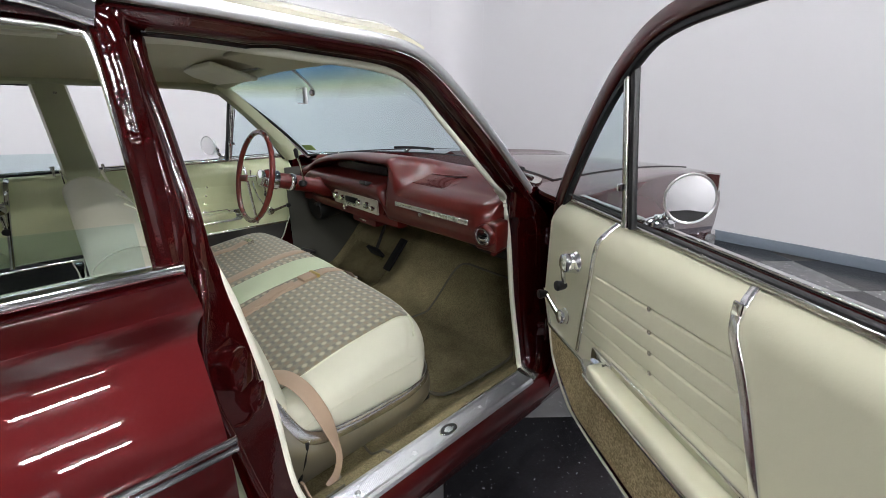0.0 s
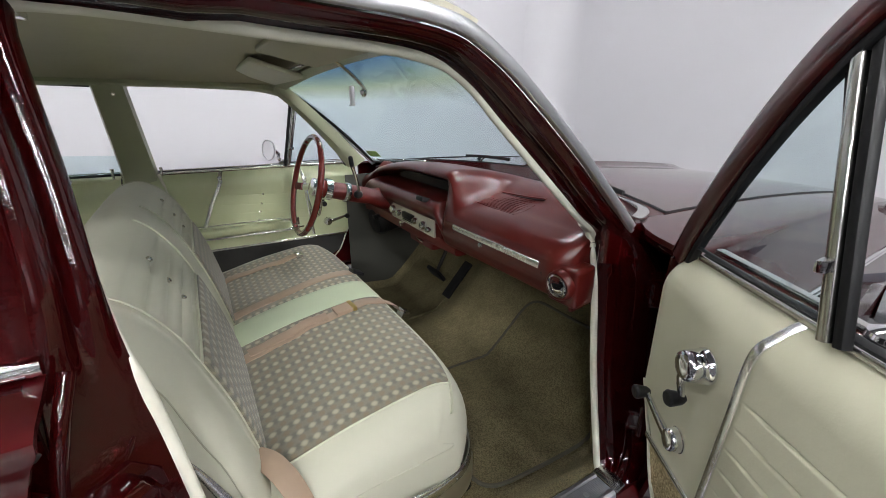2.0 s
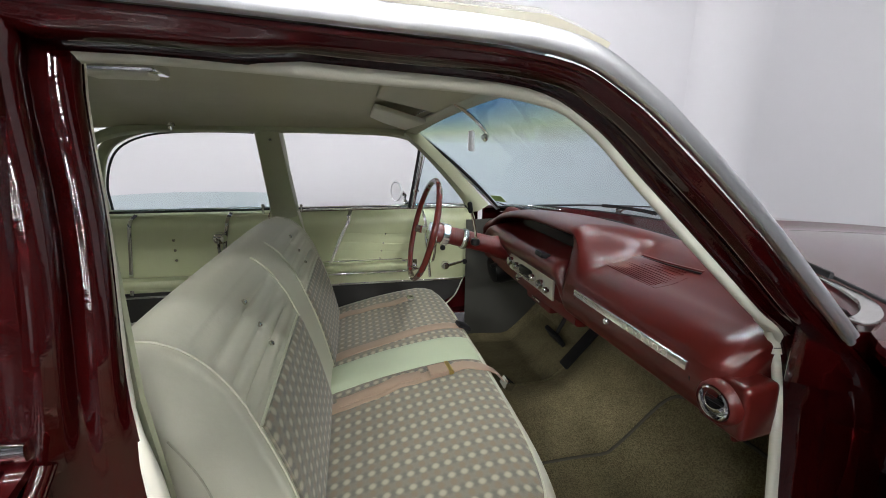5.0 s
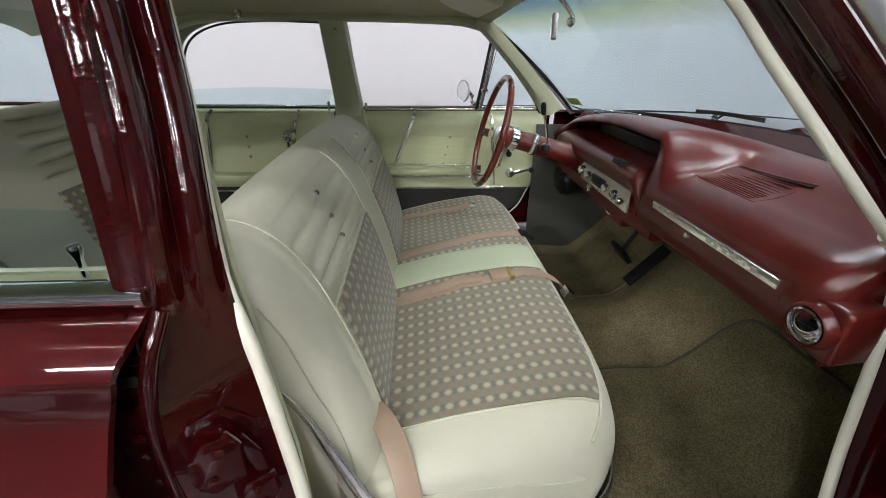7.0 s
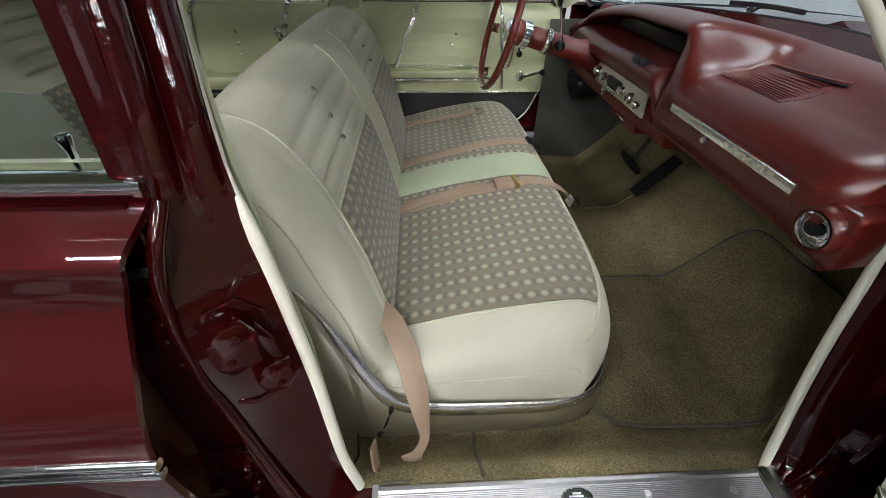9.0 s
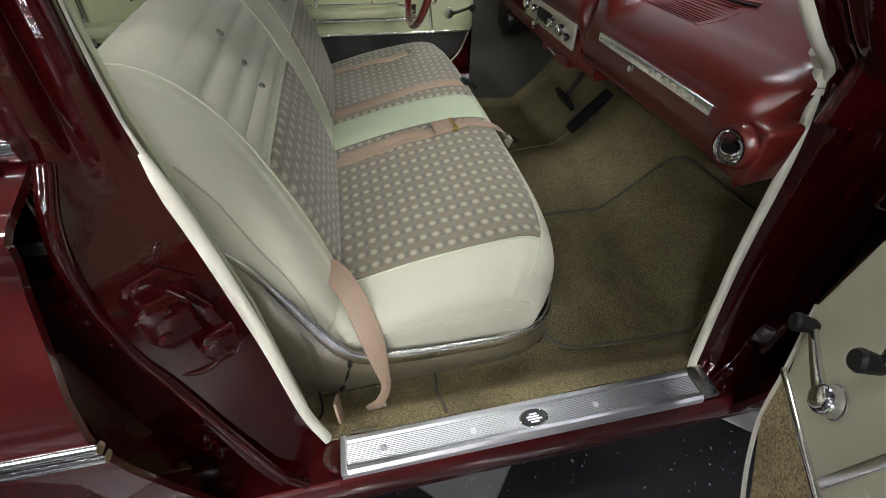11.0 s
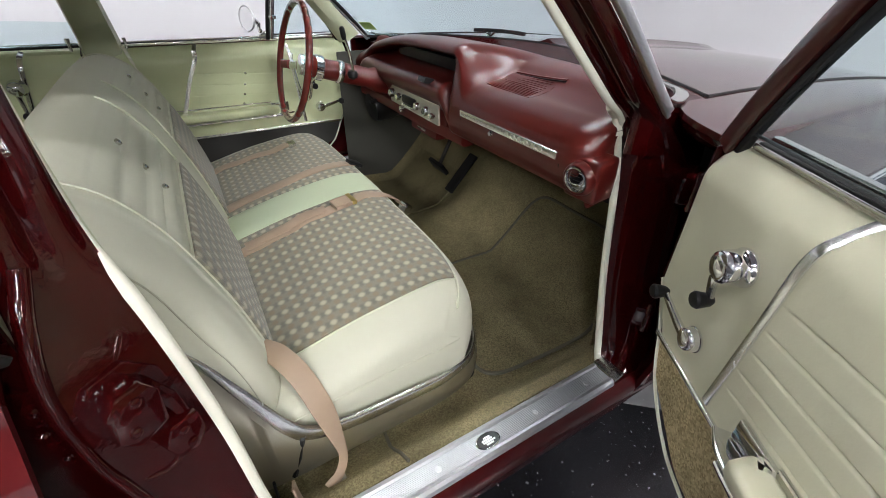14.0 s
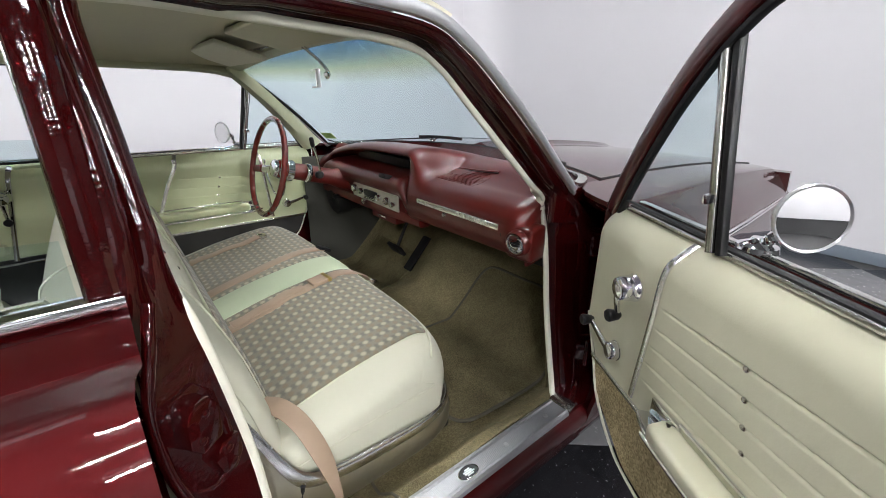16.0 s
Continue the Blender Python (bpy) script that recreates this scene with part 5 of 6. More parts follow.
# no real part: a dark box that supplies the shade below the dash
part("underdash_shadow_box", box((0.34, 1.36, 0.10), Matrix.Translation((0.63, 0, 0.80)), 0.01), DARK, dashboard, "dark box standing in for the shade under the dash")
part("brake_release", sweep([(0.40, 0.50, 0.76), (0.34, 0.50, 0.745)], rrect(0.03, 0.012)), BLACK, dashboard)
part("air_duct", lathe([(0.01, -0.03), (0.062, -0.025), (0.072, 0), (0.072, 0.10), (0.05, 0.12)], aim((0.40, 0.58, 0.705), (1, 0.05, 0.15)), 24), BLACK, dashboard, "round black air duct under the dash")

# round chrome air outlet at the passenger's end
VC, VD = V(0.350, -0.704, 0.838), V(1, 0.06, 0.05).normalized()
part("vent_panel", box((0.075, 0.092, 0.104), Matrix.Translation((0.4025, -0.700, 0.836)) @ pose(0, 0, 0, 0, -4, 3), 0.012, 3), DASH_RED, dashboard, "red end panel round the air outlet")
vp = part("vent_pod", lathe([(0.040, 0.03), (0.042, 0.018), (0.040, 0.006), (0.036, -0.002), (0.033, -0.004), (0.0305, 0.002), (0.0305, 0.04)], aim(VC, VD), 36), DASH_RED, dashboard, "red surround of the air outlet")
part("vent_ring", lathe([(0.0305, 0.006), (0.030, -0.004), (0.0272, -0.006), (0.0255, 0.0), (0.0255, 0.02)], aim(VC, VD), 32), CHROME, vp, "chrome air outlet ring")
part("vent_throat", lathe([(0.0265, 0.012), (0.0265, 0.045), (0.002, 0.045)], aim(VC, VD), 24), BLACK, vp)
# swivelling chrome ball, its finned mouth turned up and inward
BD = V(-0.86, -0.12, 0.46).normalized()
BALL = VC + VD * 0.016
vb = part("vent_ball", lathe([(0.001, 0.004), (0.0172, 0.005), (0.0182, 0.0185)] + [(0.0262 * math.sin(radians(a)), 0.0262 * math.cos(radians(a))) for a in range(46, 171, 8)] + [(0.002, -0.026)], aim(BALL, BD), 28), CHROME, vp, "chrome swivel ball of the air outlet")
part("vent_mouth", lathe([(0.0170, 0.006), (0.0174, 0.0105), (0.001, 0.0107)], aim(BALL, BD), 24), BLACK, vb, "dark mouth of the air outlet")
for k in (-1, 0, 1):
    part("vent_fin", box((0.034 - 0.008 * abs(k), 0.0016, 0.012), aim(BALL, BD) @ Matrix.Translation((0, 0.0085 * k, 0.0125))), BLACK, vb)
part("dash_end_panel", box((0.20, 0.014, 0.11), Matrix.Translation((0.485, -0.712, 0.825)) @ pose(0, 0, 0, 0, -8, 0), 0.008), DASH_METAL, dashboard, "red painted dash end")

# ---- steering ----
WC, WN = V(0.018, 0.425, 0.942), V(-0.967, 0, 0.255)
steer = thing("steering_wheel", WC, "maroon plastic steering wheel with chrome spokes and horn ring", "steering wheel")
SM = aim(WC, WN)
rim = []
for i in range(96):
    a = 2 * math.pi * i / 96
    rim.append([SM @ V((0.2045 + (0.0125 - 0.0055 * (1 if i % 3 == 0 and not 30 < i < 70 else 0)) * math.cos(b)) * math.cos(a), (0.2045 + (0.0125 - 0.0055 * (1 if i % 3 == 0 else 0)) * math.cos(b)) * math.sin(a), 0.0125 * math.sin(b)) for b in [2 * math.pi * k / 10 for k in range(10)]])
part("rim", loft(rim, loop=True, caps=False), WHEEL_RED, steer, angle=70)
part("hub", lathe([(0.03, -0.11), (0.040, -0.09), (0.045, -0.06), (0.040, -0.045), (0.030, -0.03)], SM, 24), WHEEL_RED, steer)
part("horn_cap", lathe([(0.034, -0.045), (0.038, -0.032), (0.036, -0.022), (0.020, -0.016), (0.002, -0.015)], SM, 24), CHROME, steer, "chrome horn cap")
yy = SM.inverted().to_3x3() @ V(0, 1, 0)
zz = SM.inverted().to_3x3() @ V(0, 0, 1)
for s in (-1, 1):
    dirv = (yy * s - zz * 0.16).normalized()
    part("spoke", sweep(spline([SM @ (dirv * 0.03 + V(0, 0, -0.045)), SM @ (dirv * 0.11 + V(0, 0, -0.03)), SM @ (dirv * 0.197 + V(0, 0, -0.002))], 6), rrect(0.030, 0.010, 0.7), WN, taper=lambda t: 1.15 - 0.3 * t), CHROME, steer, "chrome spoke")
    part("spoke_insert", sweep(spline([SM @ (dirv * 0.15 + V(0, 0, -0.016)), SM @ (dirv * 0.197 + V(0, 0, 0.002))], 4), rrect(0.034, 0.014, 0.7), WN), WHEEL_RED, steer)
ringp = [SM @ (yy * (0.125 * math.sin(a)) - zz * (0.125 * math.cos(a)) + V(0, 0, -0.028)) for a in [radians(-100 + 200 * k / 30) for k in range(31)]]
part("horn_ring", tube(ringp, 0.005, 8), CHROME, steer, "chrome horn ring")
CD = -WN
col = thing("steering_column", WC + CD * 0.3, "red painted steering column with chrome collar and levers", "steering column")
part("jacket", lathe([(0.030, 0.10), (0.036, 0.11), (0.038, 0.16), (0.038, 0.30), (0.050, 0.34), (0.052, 0.42)], aim(WC, CD), 24), DASH_METAL, col)
part("collar", lathe([(0.038, 0.075), (0.046, 0.08), (0.047, 0.105), (0.040, 0.112)], aim(WC, CD), 24), CHROME, col, "chrome collar")
part("collar", lathe([(0.040, 0.165), (0.044, 0.17), (0.044, 0.185), (0.040, 0.19)], aim(WC, CD), 24), CHROME, col, "chrome collar")
base = WC + CD * 0.215 + V(0, -0.035, 0.0)
lv = part("shift_lever", tube(spline([base, base + V(0.0, -0.03, 0.02), base + V(-0.02, -0.055, 0.10), base + V(-0.035, -0.065, 0.145)], 6), 0.0055, 8), CHROME_DULL, col, "shift lever")
part("lever_ball", lathe([(0.004, -0.018), (0.018, -0.010), (0.021, 0.002), (0.016, 0.014), (0.004, 0.018)], Matrix.Translation(base + V(0, -0.02, 0.005)), 16), BLACK, lv)
part("knob", lathe([(0.007, -0.02), (0.010, -0.01), (0.010, 0.018), (0.006, 0.024), (0.001, 0.025)], aim(base + V(-0.038, -0.067, 0.155), (-0.15, -0.1, 1)), 14), BLACK, lv, "black shift knob")
tl = WC + CD * 0.15 + V(0, 0.03, 0)
part("turn_lever", tube([tl, tl + V(-0.02, 0.06, 0.02), tl + V(-0.03, 0.13, 0.035)], 0.005, 8), CHROME, col, "turn signal lever")

# rear view mirror on its arm
rm = thing("rear_view_mirror", (0.10, 0.02, 1.30), "chrome rear-view mirror on a thin curved arm", "mirror")
part("arm", tube(spline([(-0.01, 0.0, 1.408), (0.04, 0.004, 1.398), (0.10, 0.009, 1.360), (0.140, 0.012, 1.322), (0.150, 0.014, 1.302)], 8), 0.006, 8), CHROME, rm)
part("bracket", box((0.06, 0.035, 0.010), Matrix.Translation((-0.02, 0.0, 1.410)), 0.003), CHROME, rm)
part("joint", lathe([(0.004, -0.012), (0.011, -0.004), (0.011, 0.006), (0.004, 0.012)], Matrix.Translation((0.142, 0.014, 1.302)), 12), CHROME_DULL, rm)
MR = Matrix.Translation((0.105, 0.028, 1.290)) @ pose(0, 0, 0, 0, 0, 73)
part("shell", box((0.19, 0.014, 0.058), MR, 0.005), ALU, rm, "chrome mirror back")
part("glass", box((0.182, 0.002, 0.050), MR @ Matrix.Translation((0, 0.0083, 0)), 0.0), MIRROR, rm)

# sun visors
for y0, y1, tilt in ((-0.60, -0.06, 12), (0.10, 0.58, 16)):
    sv = thing("sun_visor", (-0.08, (y0 + y1) / 2, 1.36), "cream vinyl sun visor folded up under the roof", "sun visor", "sun visors")
    zc = 1.402 - 0.012 * (y0 + y1)
    part("pad", box((0.165, y1 - y0, 0.016), Matrix.Translation((-0.105, (y0 + y1) / 2, zc - 0.022)) @ pose(0, 0, 0, 0, tilt, 0), 0.007, 3), HEADLINER if y0 < 0 else GASKET, sv)
    part("rod", tube([(-0.025, y0 - 0.02, zc - 0.008), (-0.025, y1 + 0.02, zc - 0.008)], 0.004, 8), CHROME, sv)

# dome light and coat hook
dl = thing("dome_light", (-0.66, -0.34, 1.40), "chrome framed dome light on the headliner", "dome light")
part("bezel", box((0.13, 0.07, 0.018), Matrix.Translation((-0.64, -0.36, 1.402)), 0.007), CHROME, dl)
part("lens", box((0.10, 0.045, 0.012), Matrix.Translation((-0.64, -0.36, 1.392)), 0.004), GASKET, dl, "frosted lens")
ck = thing("coat_hook", (-0.95, 0.60, 1.34), "small chrome coat hook", "hook")
part("hook", tube(spline([(-0.93, 0.60, 1.352), (-0.93, 0.585, 1.335), (-0.93, 0.57, 1.345)], 5), 0.006, 8), CHROME, ck)
part("base", lathe([(0.012, 0), (0.012, 0.006), (0.004, 0.008)], aim((-0.93, 0.602, 1.352), (0, -1, -0.5)), 12), CHROME, ck)

# inspection sticker at the windshield's corner
stk = thing("windshield_sticker", shield(0.94, 0.14, -0.006), "small green inspection sticker on the windshield", "sticker")
part("paper", thick([[shield(0.915 + 0.055 * i / 3, 0.10 + 0.075 * j / 3, -0.006) for i in range(4)] for j in range(4)], 0.001), STICKER, stk)


# ---- doors ----
class Side:
    """Door frame of reference: s along the door from its hinge, w outward, z up."""

    def __init__(self, origin, along, outward, lift=0.0):
        self.o, self.a, self.n, self.lift = Vector(origin), Vector(along).normalized(), Vector(outward).normalized(), lift

    def p(self, s, w, z):
        return self.o + self.a * s + self.n * w + V(0, 0, z + self.lift)

    def line(self, pts, n=6):
        return [self.p(*q) for q in spline(pts, n)]


def bar(side, pts, prof, n=6):
    """A strip lying on the door, its flat side towards the cabin."""
    return sweep(side.line(pts, n), prof, side.n)


def crank(side, parent, s, z, ds, dz, big, name="window_crank", proud=0.048):
    """Chrome crank handle with a black knob."""
    c = side.p(s, -0.004, z)
    r = 0.028 if big else 0.022
    h = 1.0 if big else 0.55
    root = part(name, lathe([(q * r, d * h) for q, d in ((1.0, 0.0), (1.0, 0.004), (0.94, 0.006), (0.90, 0.018), (0.86, 0.030), (0.76, 0.036), (0.5, 0.0395), (0.2, 0.041), (0.05, 0.041))], aim(c, -side.n), 24), CHROME, parent, "chrome crank handle with a black knob")
    e = side.p(s + ds, -proud, z + dz)
    part("crank_arm", sweep(spline([side.p(s, -0.034 * h, z), side.p(s + ds * 0.4, -0.036 * h, z + dz * 0.4), side.p(s + ds, 0.012 - proud, z + dz)], 5), rrect(0.015, 0.009, 0.7), side.n, taper=lambda t: 1.25 - 0.45 * t), CHROME, root)
    part("crank_knob", lathe([(0.006, -0.006), (0.010, 0.0), (0.012, 0.010), (0.0135, 0.019), (0.011, 0.023), (0.001, 0.0235)], aim(e + side.n * 0.012, -side.n), 16), BLACK, root, "black plastic knob")
    return root


def panel_front(z):
    """Front edge of the trim panel."""
    if z > 0.74:
        return 0.150 + 0.010 * smooth01((z - 0.95) / 0.06)
    return 0.150 + 0.72 * (0.74 - z) if z > 0.655 else 0.211 + 0.5 * (0.655 - z) + 1.2 * max(0.0, 0.57 - z)


def front_door(side, label, vinyl, near):
    d = thing("front_door", side.p(0, 0, 0.38), label, "car door", "car doors")
    end = 1.10
    # trim panel
    rows = []
    RIBS = (0.899, 0.855, 0.815, 0.776, 0.738)
    zs = [0.655 + 0.0014 * k for k in range(255)]
    for z in zs:
        row = []
        f0 = panel_front(z)
        for k in range(61):
            s = lerp(f0, end, k / 60)
            t = max(0.0, z - 0.945) / 0.066
            w = 0.034 * t ** 2.2
            w += 0.010 * smooth01((f0 + 0.012 - s) / 0.012)
            s1, s2 = 0.392 + 0.06 * (z - 0.7), 0.760 + 0.40 * (1.0 - z)
            if s1 + 0.012 < s < s2 - 0.006:
                for r in RIBS:
                    w += (0.0042 if near else 0.0007) * math.exp(-((z - r - 0.06 * (s - 0.593)) / 0.0021) ** 2) * smooth01((s - s1 - 0.012) / 0.015) * smooth01((s2 - 0.006 - s) / 0.015)
            row.append(side.p(s, w, z))
        rows.append(row)
    pn = part("trim_panel", thick(rows, -0.012, tuple(side.n)), vinyl, d, "vinyl door panel with stitched ribs", angle=60)
    for z in (0.899, 0.856, 0.817, 0.780):
        part("panel_button", lathe([(0.0048, 0), (0.0048, 0.003), (0.0025, 0.004)], aim(side.p(0.597 + 0.26 * (0.9 - z), 0.002, z), -side.n), 10), CHROME_DULL, pn)
    # carpeted kick strip
    rows = []
    for k in range(13):
        z = lerp(0.468, 0.652, k / 12)
        rows.append([side.p(lerp(panel_front(z), end, j / 30), 0.002 + 0.012 * smooth01((0.49 - z) / 0.02), z) for j in range(31)])
    # the far door's carpet has its shade put into the colour
    part("kick_carpet", thick(rows, -0.010, tuple(side.n)), DOOR_CARPET if near else DARK, d, "carpet kick strip, brown when near, darkened as shaded when far")
    part("kick_edge", tube(side.line([(0.158, 0.003, 0.745), (0.211, 0.001, 0.655), (0.235, 0.001, 0.60), (0.262, 0.002, 0.555), (0.33, 0.003, 0.50), (0.42, 0.004, 0.472), (0.7, 0.004, 0.466), (end, 0.004, 0.466)], 6), 0.0035, 6), GASKET, d)
    part("panel_chrome_strip", bar(side, [(0.212, -0.003, 0.656), (0.6, -0.003, 0.660), (end, -0.003, 0.662)], rrect(0.010, 0.006, 0.8)), CHROME, d, "thin chrome strip above the carpet")
    part("panel_strip", bar(side, [(0.420, 0.036, 1.013), (0.412, 0.016, 0.990), (0.405, -0.003, 0.955), (0.397, -0.004, 0.85), (0.382, -0.004, 0.672)], rrect(0.014, 0.005, 0.8)), STRIP, d, "chrome strip down the door panel")
    part("panel_strip", bar(side, [(0.755, 0.036, 1.013), (0.762, 0.016, 0.992), (0.772, -0.003, 0.955), (0.815, -0.004, 0.87), (0.895, -0.004, 0.672)], rrect(0.016, 0.005, 0.8)), STRIP, d, "chrome strip down the door panel")
    part("panel_clip", box((0.019, 0.006, 0.026), Matrix.Translation(side.p(0.765, 0.004, 0.982)) @ side.a.to_track_quat("X", "Z").to_matrix().to_4x4(), 0.003), CHROME, d)
    # armrest
    up = 0.0 if near else 0.045
    ar = part("armrest", sweep(side.line([(0.515, -0.020, 0.698 + up), (0.535, -0.028, 0.702 + up), (0.75, -0.030, 0.704 + up), (1.0, -0.030, 0.706 + up), (1.03, -0.022, 0.704 + up)], 8), rrect(0.052, 0.032, 0.6, 4), (0, 0, 1)), vinyl, d, "padded vinyl armrest on a chrome base")
    part("armrest_base", sweep(side.line([(0.50, -0.018, 0.679 + up), (0.53, -0.025, 0.679 + up), (1.0, -0.026, 0.682 + up), (1.04, -0.018, 0.682 + up)], 6), rrect(0.048, 0.010, 0.6), (0, 0, 1)), CHROME, ar, "chrome armrest base")
    # black rail drawn in for the shadow below the armrest
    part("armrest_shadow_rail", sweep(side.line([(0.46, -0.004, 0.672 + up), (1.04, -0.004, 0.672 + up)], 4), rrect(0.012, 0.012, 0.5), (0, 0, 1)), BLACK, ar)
    part("pull_cup", sweep(side.line([(0.440, -0.004, 0.680 + up), (0.470, -0.018, 0.682 + up), (0.520, -0.024, 0.684 + up)], 6), rrect(0.040, 0.008, 0.7), (0, 0, 1)), CHROME, ar, "chrome pull cup")
    part("pull_back", box((0.075, 0.008, 0.038), Matrix.Translation(side.p(0.485, -0.004, 0.706 + up)) @ side.a.to_track_quat("X", "Z").to_matrix().to_4x4(), 0.003), CHROME, ar)
    part("armrest_rail", bar(side, [(0.52, -0.003, 0.728 + up), (0.80, -0.003, 0.730 + up), (1.04, -0.003, 0.732 + up)], rrect(0.007, 0.006, 0.8)), CHROME, ar)
    crank(side, d, 0.330, 0.892, -0.004, -0.062, True, "vent_crank", 0.040)
    crank(side, d, 0.306, 0.730, -0.096, 0.022, False, "door_latch_handle", 0.030)
    part("lock_knob", lathe([(0.004, 0), (0.004, 0.022), (0.007, 0.034), (0.006, 0.038), (0.001, 0.039)], Matrix.Translation(side.p(0.975, 0.030, 1.008)), 12), CHROME, d)
    # belt seals, window frame, vent pane
    part("belt_seal", sweep(side.line([(0.20, 0.047, 1.019), (0.6, 0.047, 1.021), (end, 0.047, 1.021)], 5), rrect(0.018, 0.012, 0.5)), RUBBER, d, "black window belt seal")
    part("belt_moulding", sweep(side.line([(0.175, 0.082, 1.020), (0.6, 0.082, 1.022), (end + 0.02, 0.082, 1.022)], 5), rrect(0.018, 0.012, 0.6)), CHROME_DULL, d, "chrome outer belt moulding")
    part("belt_strip", sweep(side.line([(0.20, 0.035, 1.018), (0.6, 0.035, 1.019), (end, 0.035, 1.019)], 5), rrect(0.007, 0.010, 0.6)), CHROME_DULL, d, "thin chrome strip on the belt line")
    fr = [(0.150, 0.036, 1.002), (0.180, 0.032, 1.055), (0.220, 0.030, 1.122), (0.263, 0.027, 1.185), (0.307, 0.025, 1.244), (0.354, 0.022, 1.296), (0.404, 0.020, 1.341), (0.465, 0.019, 1.381), (0.54, 0.018, 1.404), (0.64, 0.018, 1.413), (0.80, 0.018, 1.418), (0.98, 0.018, 1.416), (1.045, 0.018, 1.405), (1.068, 0.022, 1.365), (1.072, 0.036, 1.20), (1.072, 0.050, 1.02)]
    part("window_frame", sweep(side.line(fr if near else [(s, w + 0.035, z) for s, w, z in fr], 6), rrect(0.038, 0.034, 0.45) if near else rrect(0.024, 0.020, 0.45), tuple(side.n)), RED if near else RUBBER, d, "maroon painted window frame" if near else "black edged window frame")
    part("frame_rubber", sweep(side.line([(s + (0.021 * (1 - smooth01((s - 0.33) / 0.2)) if s < 1.0 else -0.020), w - 0.004, z - (0.014 + 0.010 * smooth01((s - 0.33) / 0.2) if s < 1.05 else 0.014)) for s, w, z in fr], 6), rrect(0.012, 0.014, 0.5), tuple(side.n)), BLACK, d, "black frame rubber")
    part("vent_bar", sweep(side.line([(0.464, 0.024, 1.018), (0.432, 0.022, 1.18), (0.402, 0.020, 1.335)], 5), rrect(0.014, 0.020, 0.5), tuple(side.n)), CHROME_DULL, d, "chrome vent window division bar")
    part("vent_bar_rubber", sweep(side.line([(0.479, 0.026, 1.018), (0.447, 0.024, 1.18), (0.417, 0.022, 1.345)], 5), rrect(0.013, 0.014, 0.5), tuple(side.n)), BLACK, d)
    tri_a, tri_b, tri_c = side.p(0.198, 0.028, 1.036), side.p(0.454, 0.024, 1.036), side.p(0.388, 0.022, 1.318)
    bm = thick([[tri_a.lerp(tri_c, k / 6), tri_a.lerp(tri_c, k / 6).lerp(tri_b.lerp(tri_c, k / 6), 0.5), tri_b.lerp(tri_c, k / 6)] for k in range(7)], 0.004)
    vg = part("vent_pane", bm, GLASS_SIDE, d, "tinted triangular vent pane")
    vg.visible_shadow = False
    part("vent_rubber", tube([tri_a, tri_c, tri_b], 0.006, 6, True), RUBBER, vg)
    part("vent_latch", box((0.03, 0.012, 0.014), Matrix.Translation(side.p(0.446, 0.012, 1.10)), 0.003), CHROME, vg)
    # outer shell of the door
    sec = [(0.040, 1.010), (0.075, 1.012), (0.088, 1.003), (0.120, 0.982), (0.130, 0.965), (0.118, 0.92), (0.150, 0.82), (0.168, 0.76), (0.160, 0.60), (0.140, 0.50), (0.125, 0.450), (0.085, 0.446), (0.040, 0.455), (0.014, 0.470)]
    skin_front = (lambda z: max(0.135, panel_front(max(z, 0.50)) - 0.012)) if near else (lambda z: 0.135)
    rows = []
    for k in range(25):
        rows.append([side.p(lerp(skin_front(z), 1.115, k / 24), w, z) for w, z in sec])
    part("door_skin", thick(rows, 0.006), RED, d, "maroon outer door skin")
    for s in (0.137, 1.113):
        bm = bmesh.new()
        bm.faces.new([bm.verts.new(side.p(s if s > 1 else skin_front(z) + 0.002, w, z)) for w, z in sec + [(0.012, 0.655), (0.012, 0.74), (0.012, 1.0)]])
        r = bmesh.ops.extrude_face_region(bm, geom=bm.faces[:])
        bmesh.ops.translate(bm, vec=side.a * 0.004, verts=[v for v in r["geom"] if isinstance(v, bmesh.types.BMVert)])
        part("door_edge", bm, RED_DARKENED, d, smooth=False)
    part("lower_inner", thick([[side.p(lerp(0.42, end, j / 8), 0.016, 0.455 + 0.008 * k) for j in range(9)] for k in range(3)], 0.004), RED_DARKENED, d)
    # round mirror
    mc = side.p(0.530, 0.100, 1.090)
    mn = (side.a * 0.957 - side.n * 0.29 + V(0, 0, 0.105)).normalized() if near else (side.a * 0.90 - side.n * 0.43 + V(0, 0, 0.05)).normalized()
    mr = part("door_mirror", lathe([(0.004, -0.024), (0.028, -0.018), (0.045, -0.006), (0.0490, 0.003), (0.047, 0.007), (0.0435, 0.004)], aim(mc, mn), 36), ALU, d, "round chrome door mirror")
    part("mirror_glass", lathe([(0.044, 0.003), (0.044, 0.0045), (0.001, 0.005)], aim(mc, mn), 36), MIRROR, mr)
    foot = side.p(0.475, 0.088, 1.030)
    part("mirror_arm", tube(spline([mc - mn * 0.025, mc - mn * 0.05 + V(0, 0, -0.02), foot.lerp(mc, 0.3), foot], 6), 0.009, 8), CHROME, mr)
    part("mirror_foot", lathe([(0.030, 0), (0.028, 0.008), (0.012, 0.016), (0.010, 0.02)], Matrix.Translation(foot) @ pose(0, 0, -0.006), 20), CHROME, mr)
    return d


NEAR = Side((0.4134, -0.8369, 0), (-0.5343, -0.8453, 0), (0.8453, -0.5343, 0))
FAR = Side((0.478, 0.715, 0), (-1, 0, 0), (0, 1, 0), -0.030)
front_door(NEAR, "open maroon front passenger door with a cream vinyl trim panel", DOOR_VINYL, True)
front_door(FAR, "closed front driver's door with a vinyl trim panel coloured as shaded", DOOR_VINYL_SHADED, False)


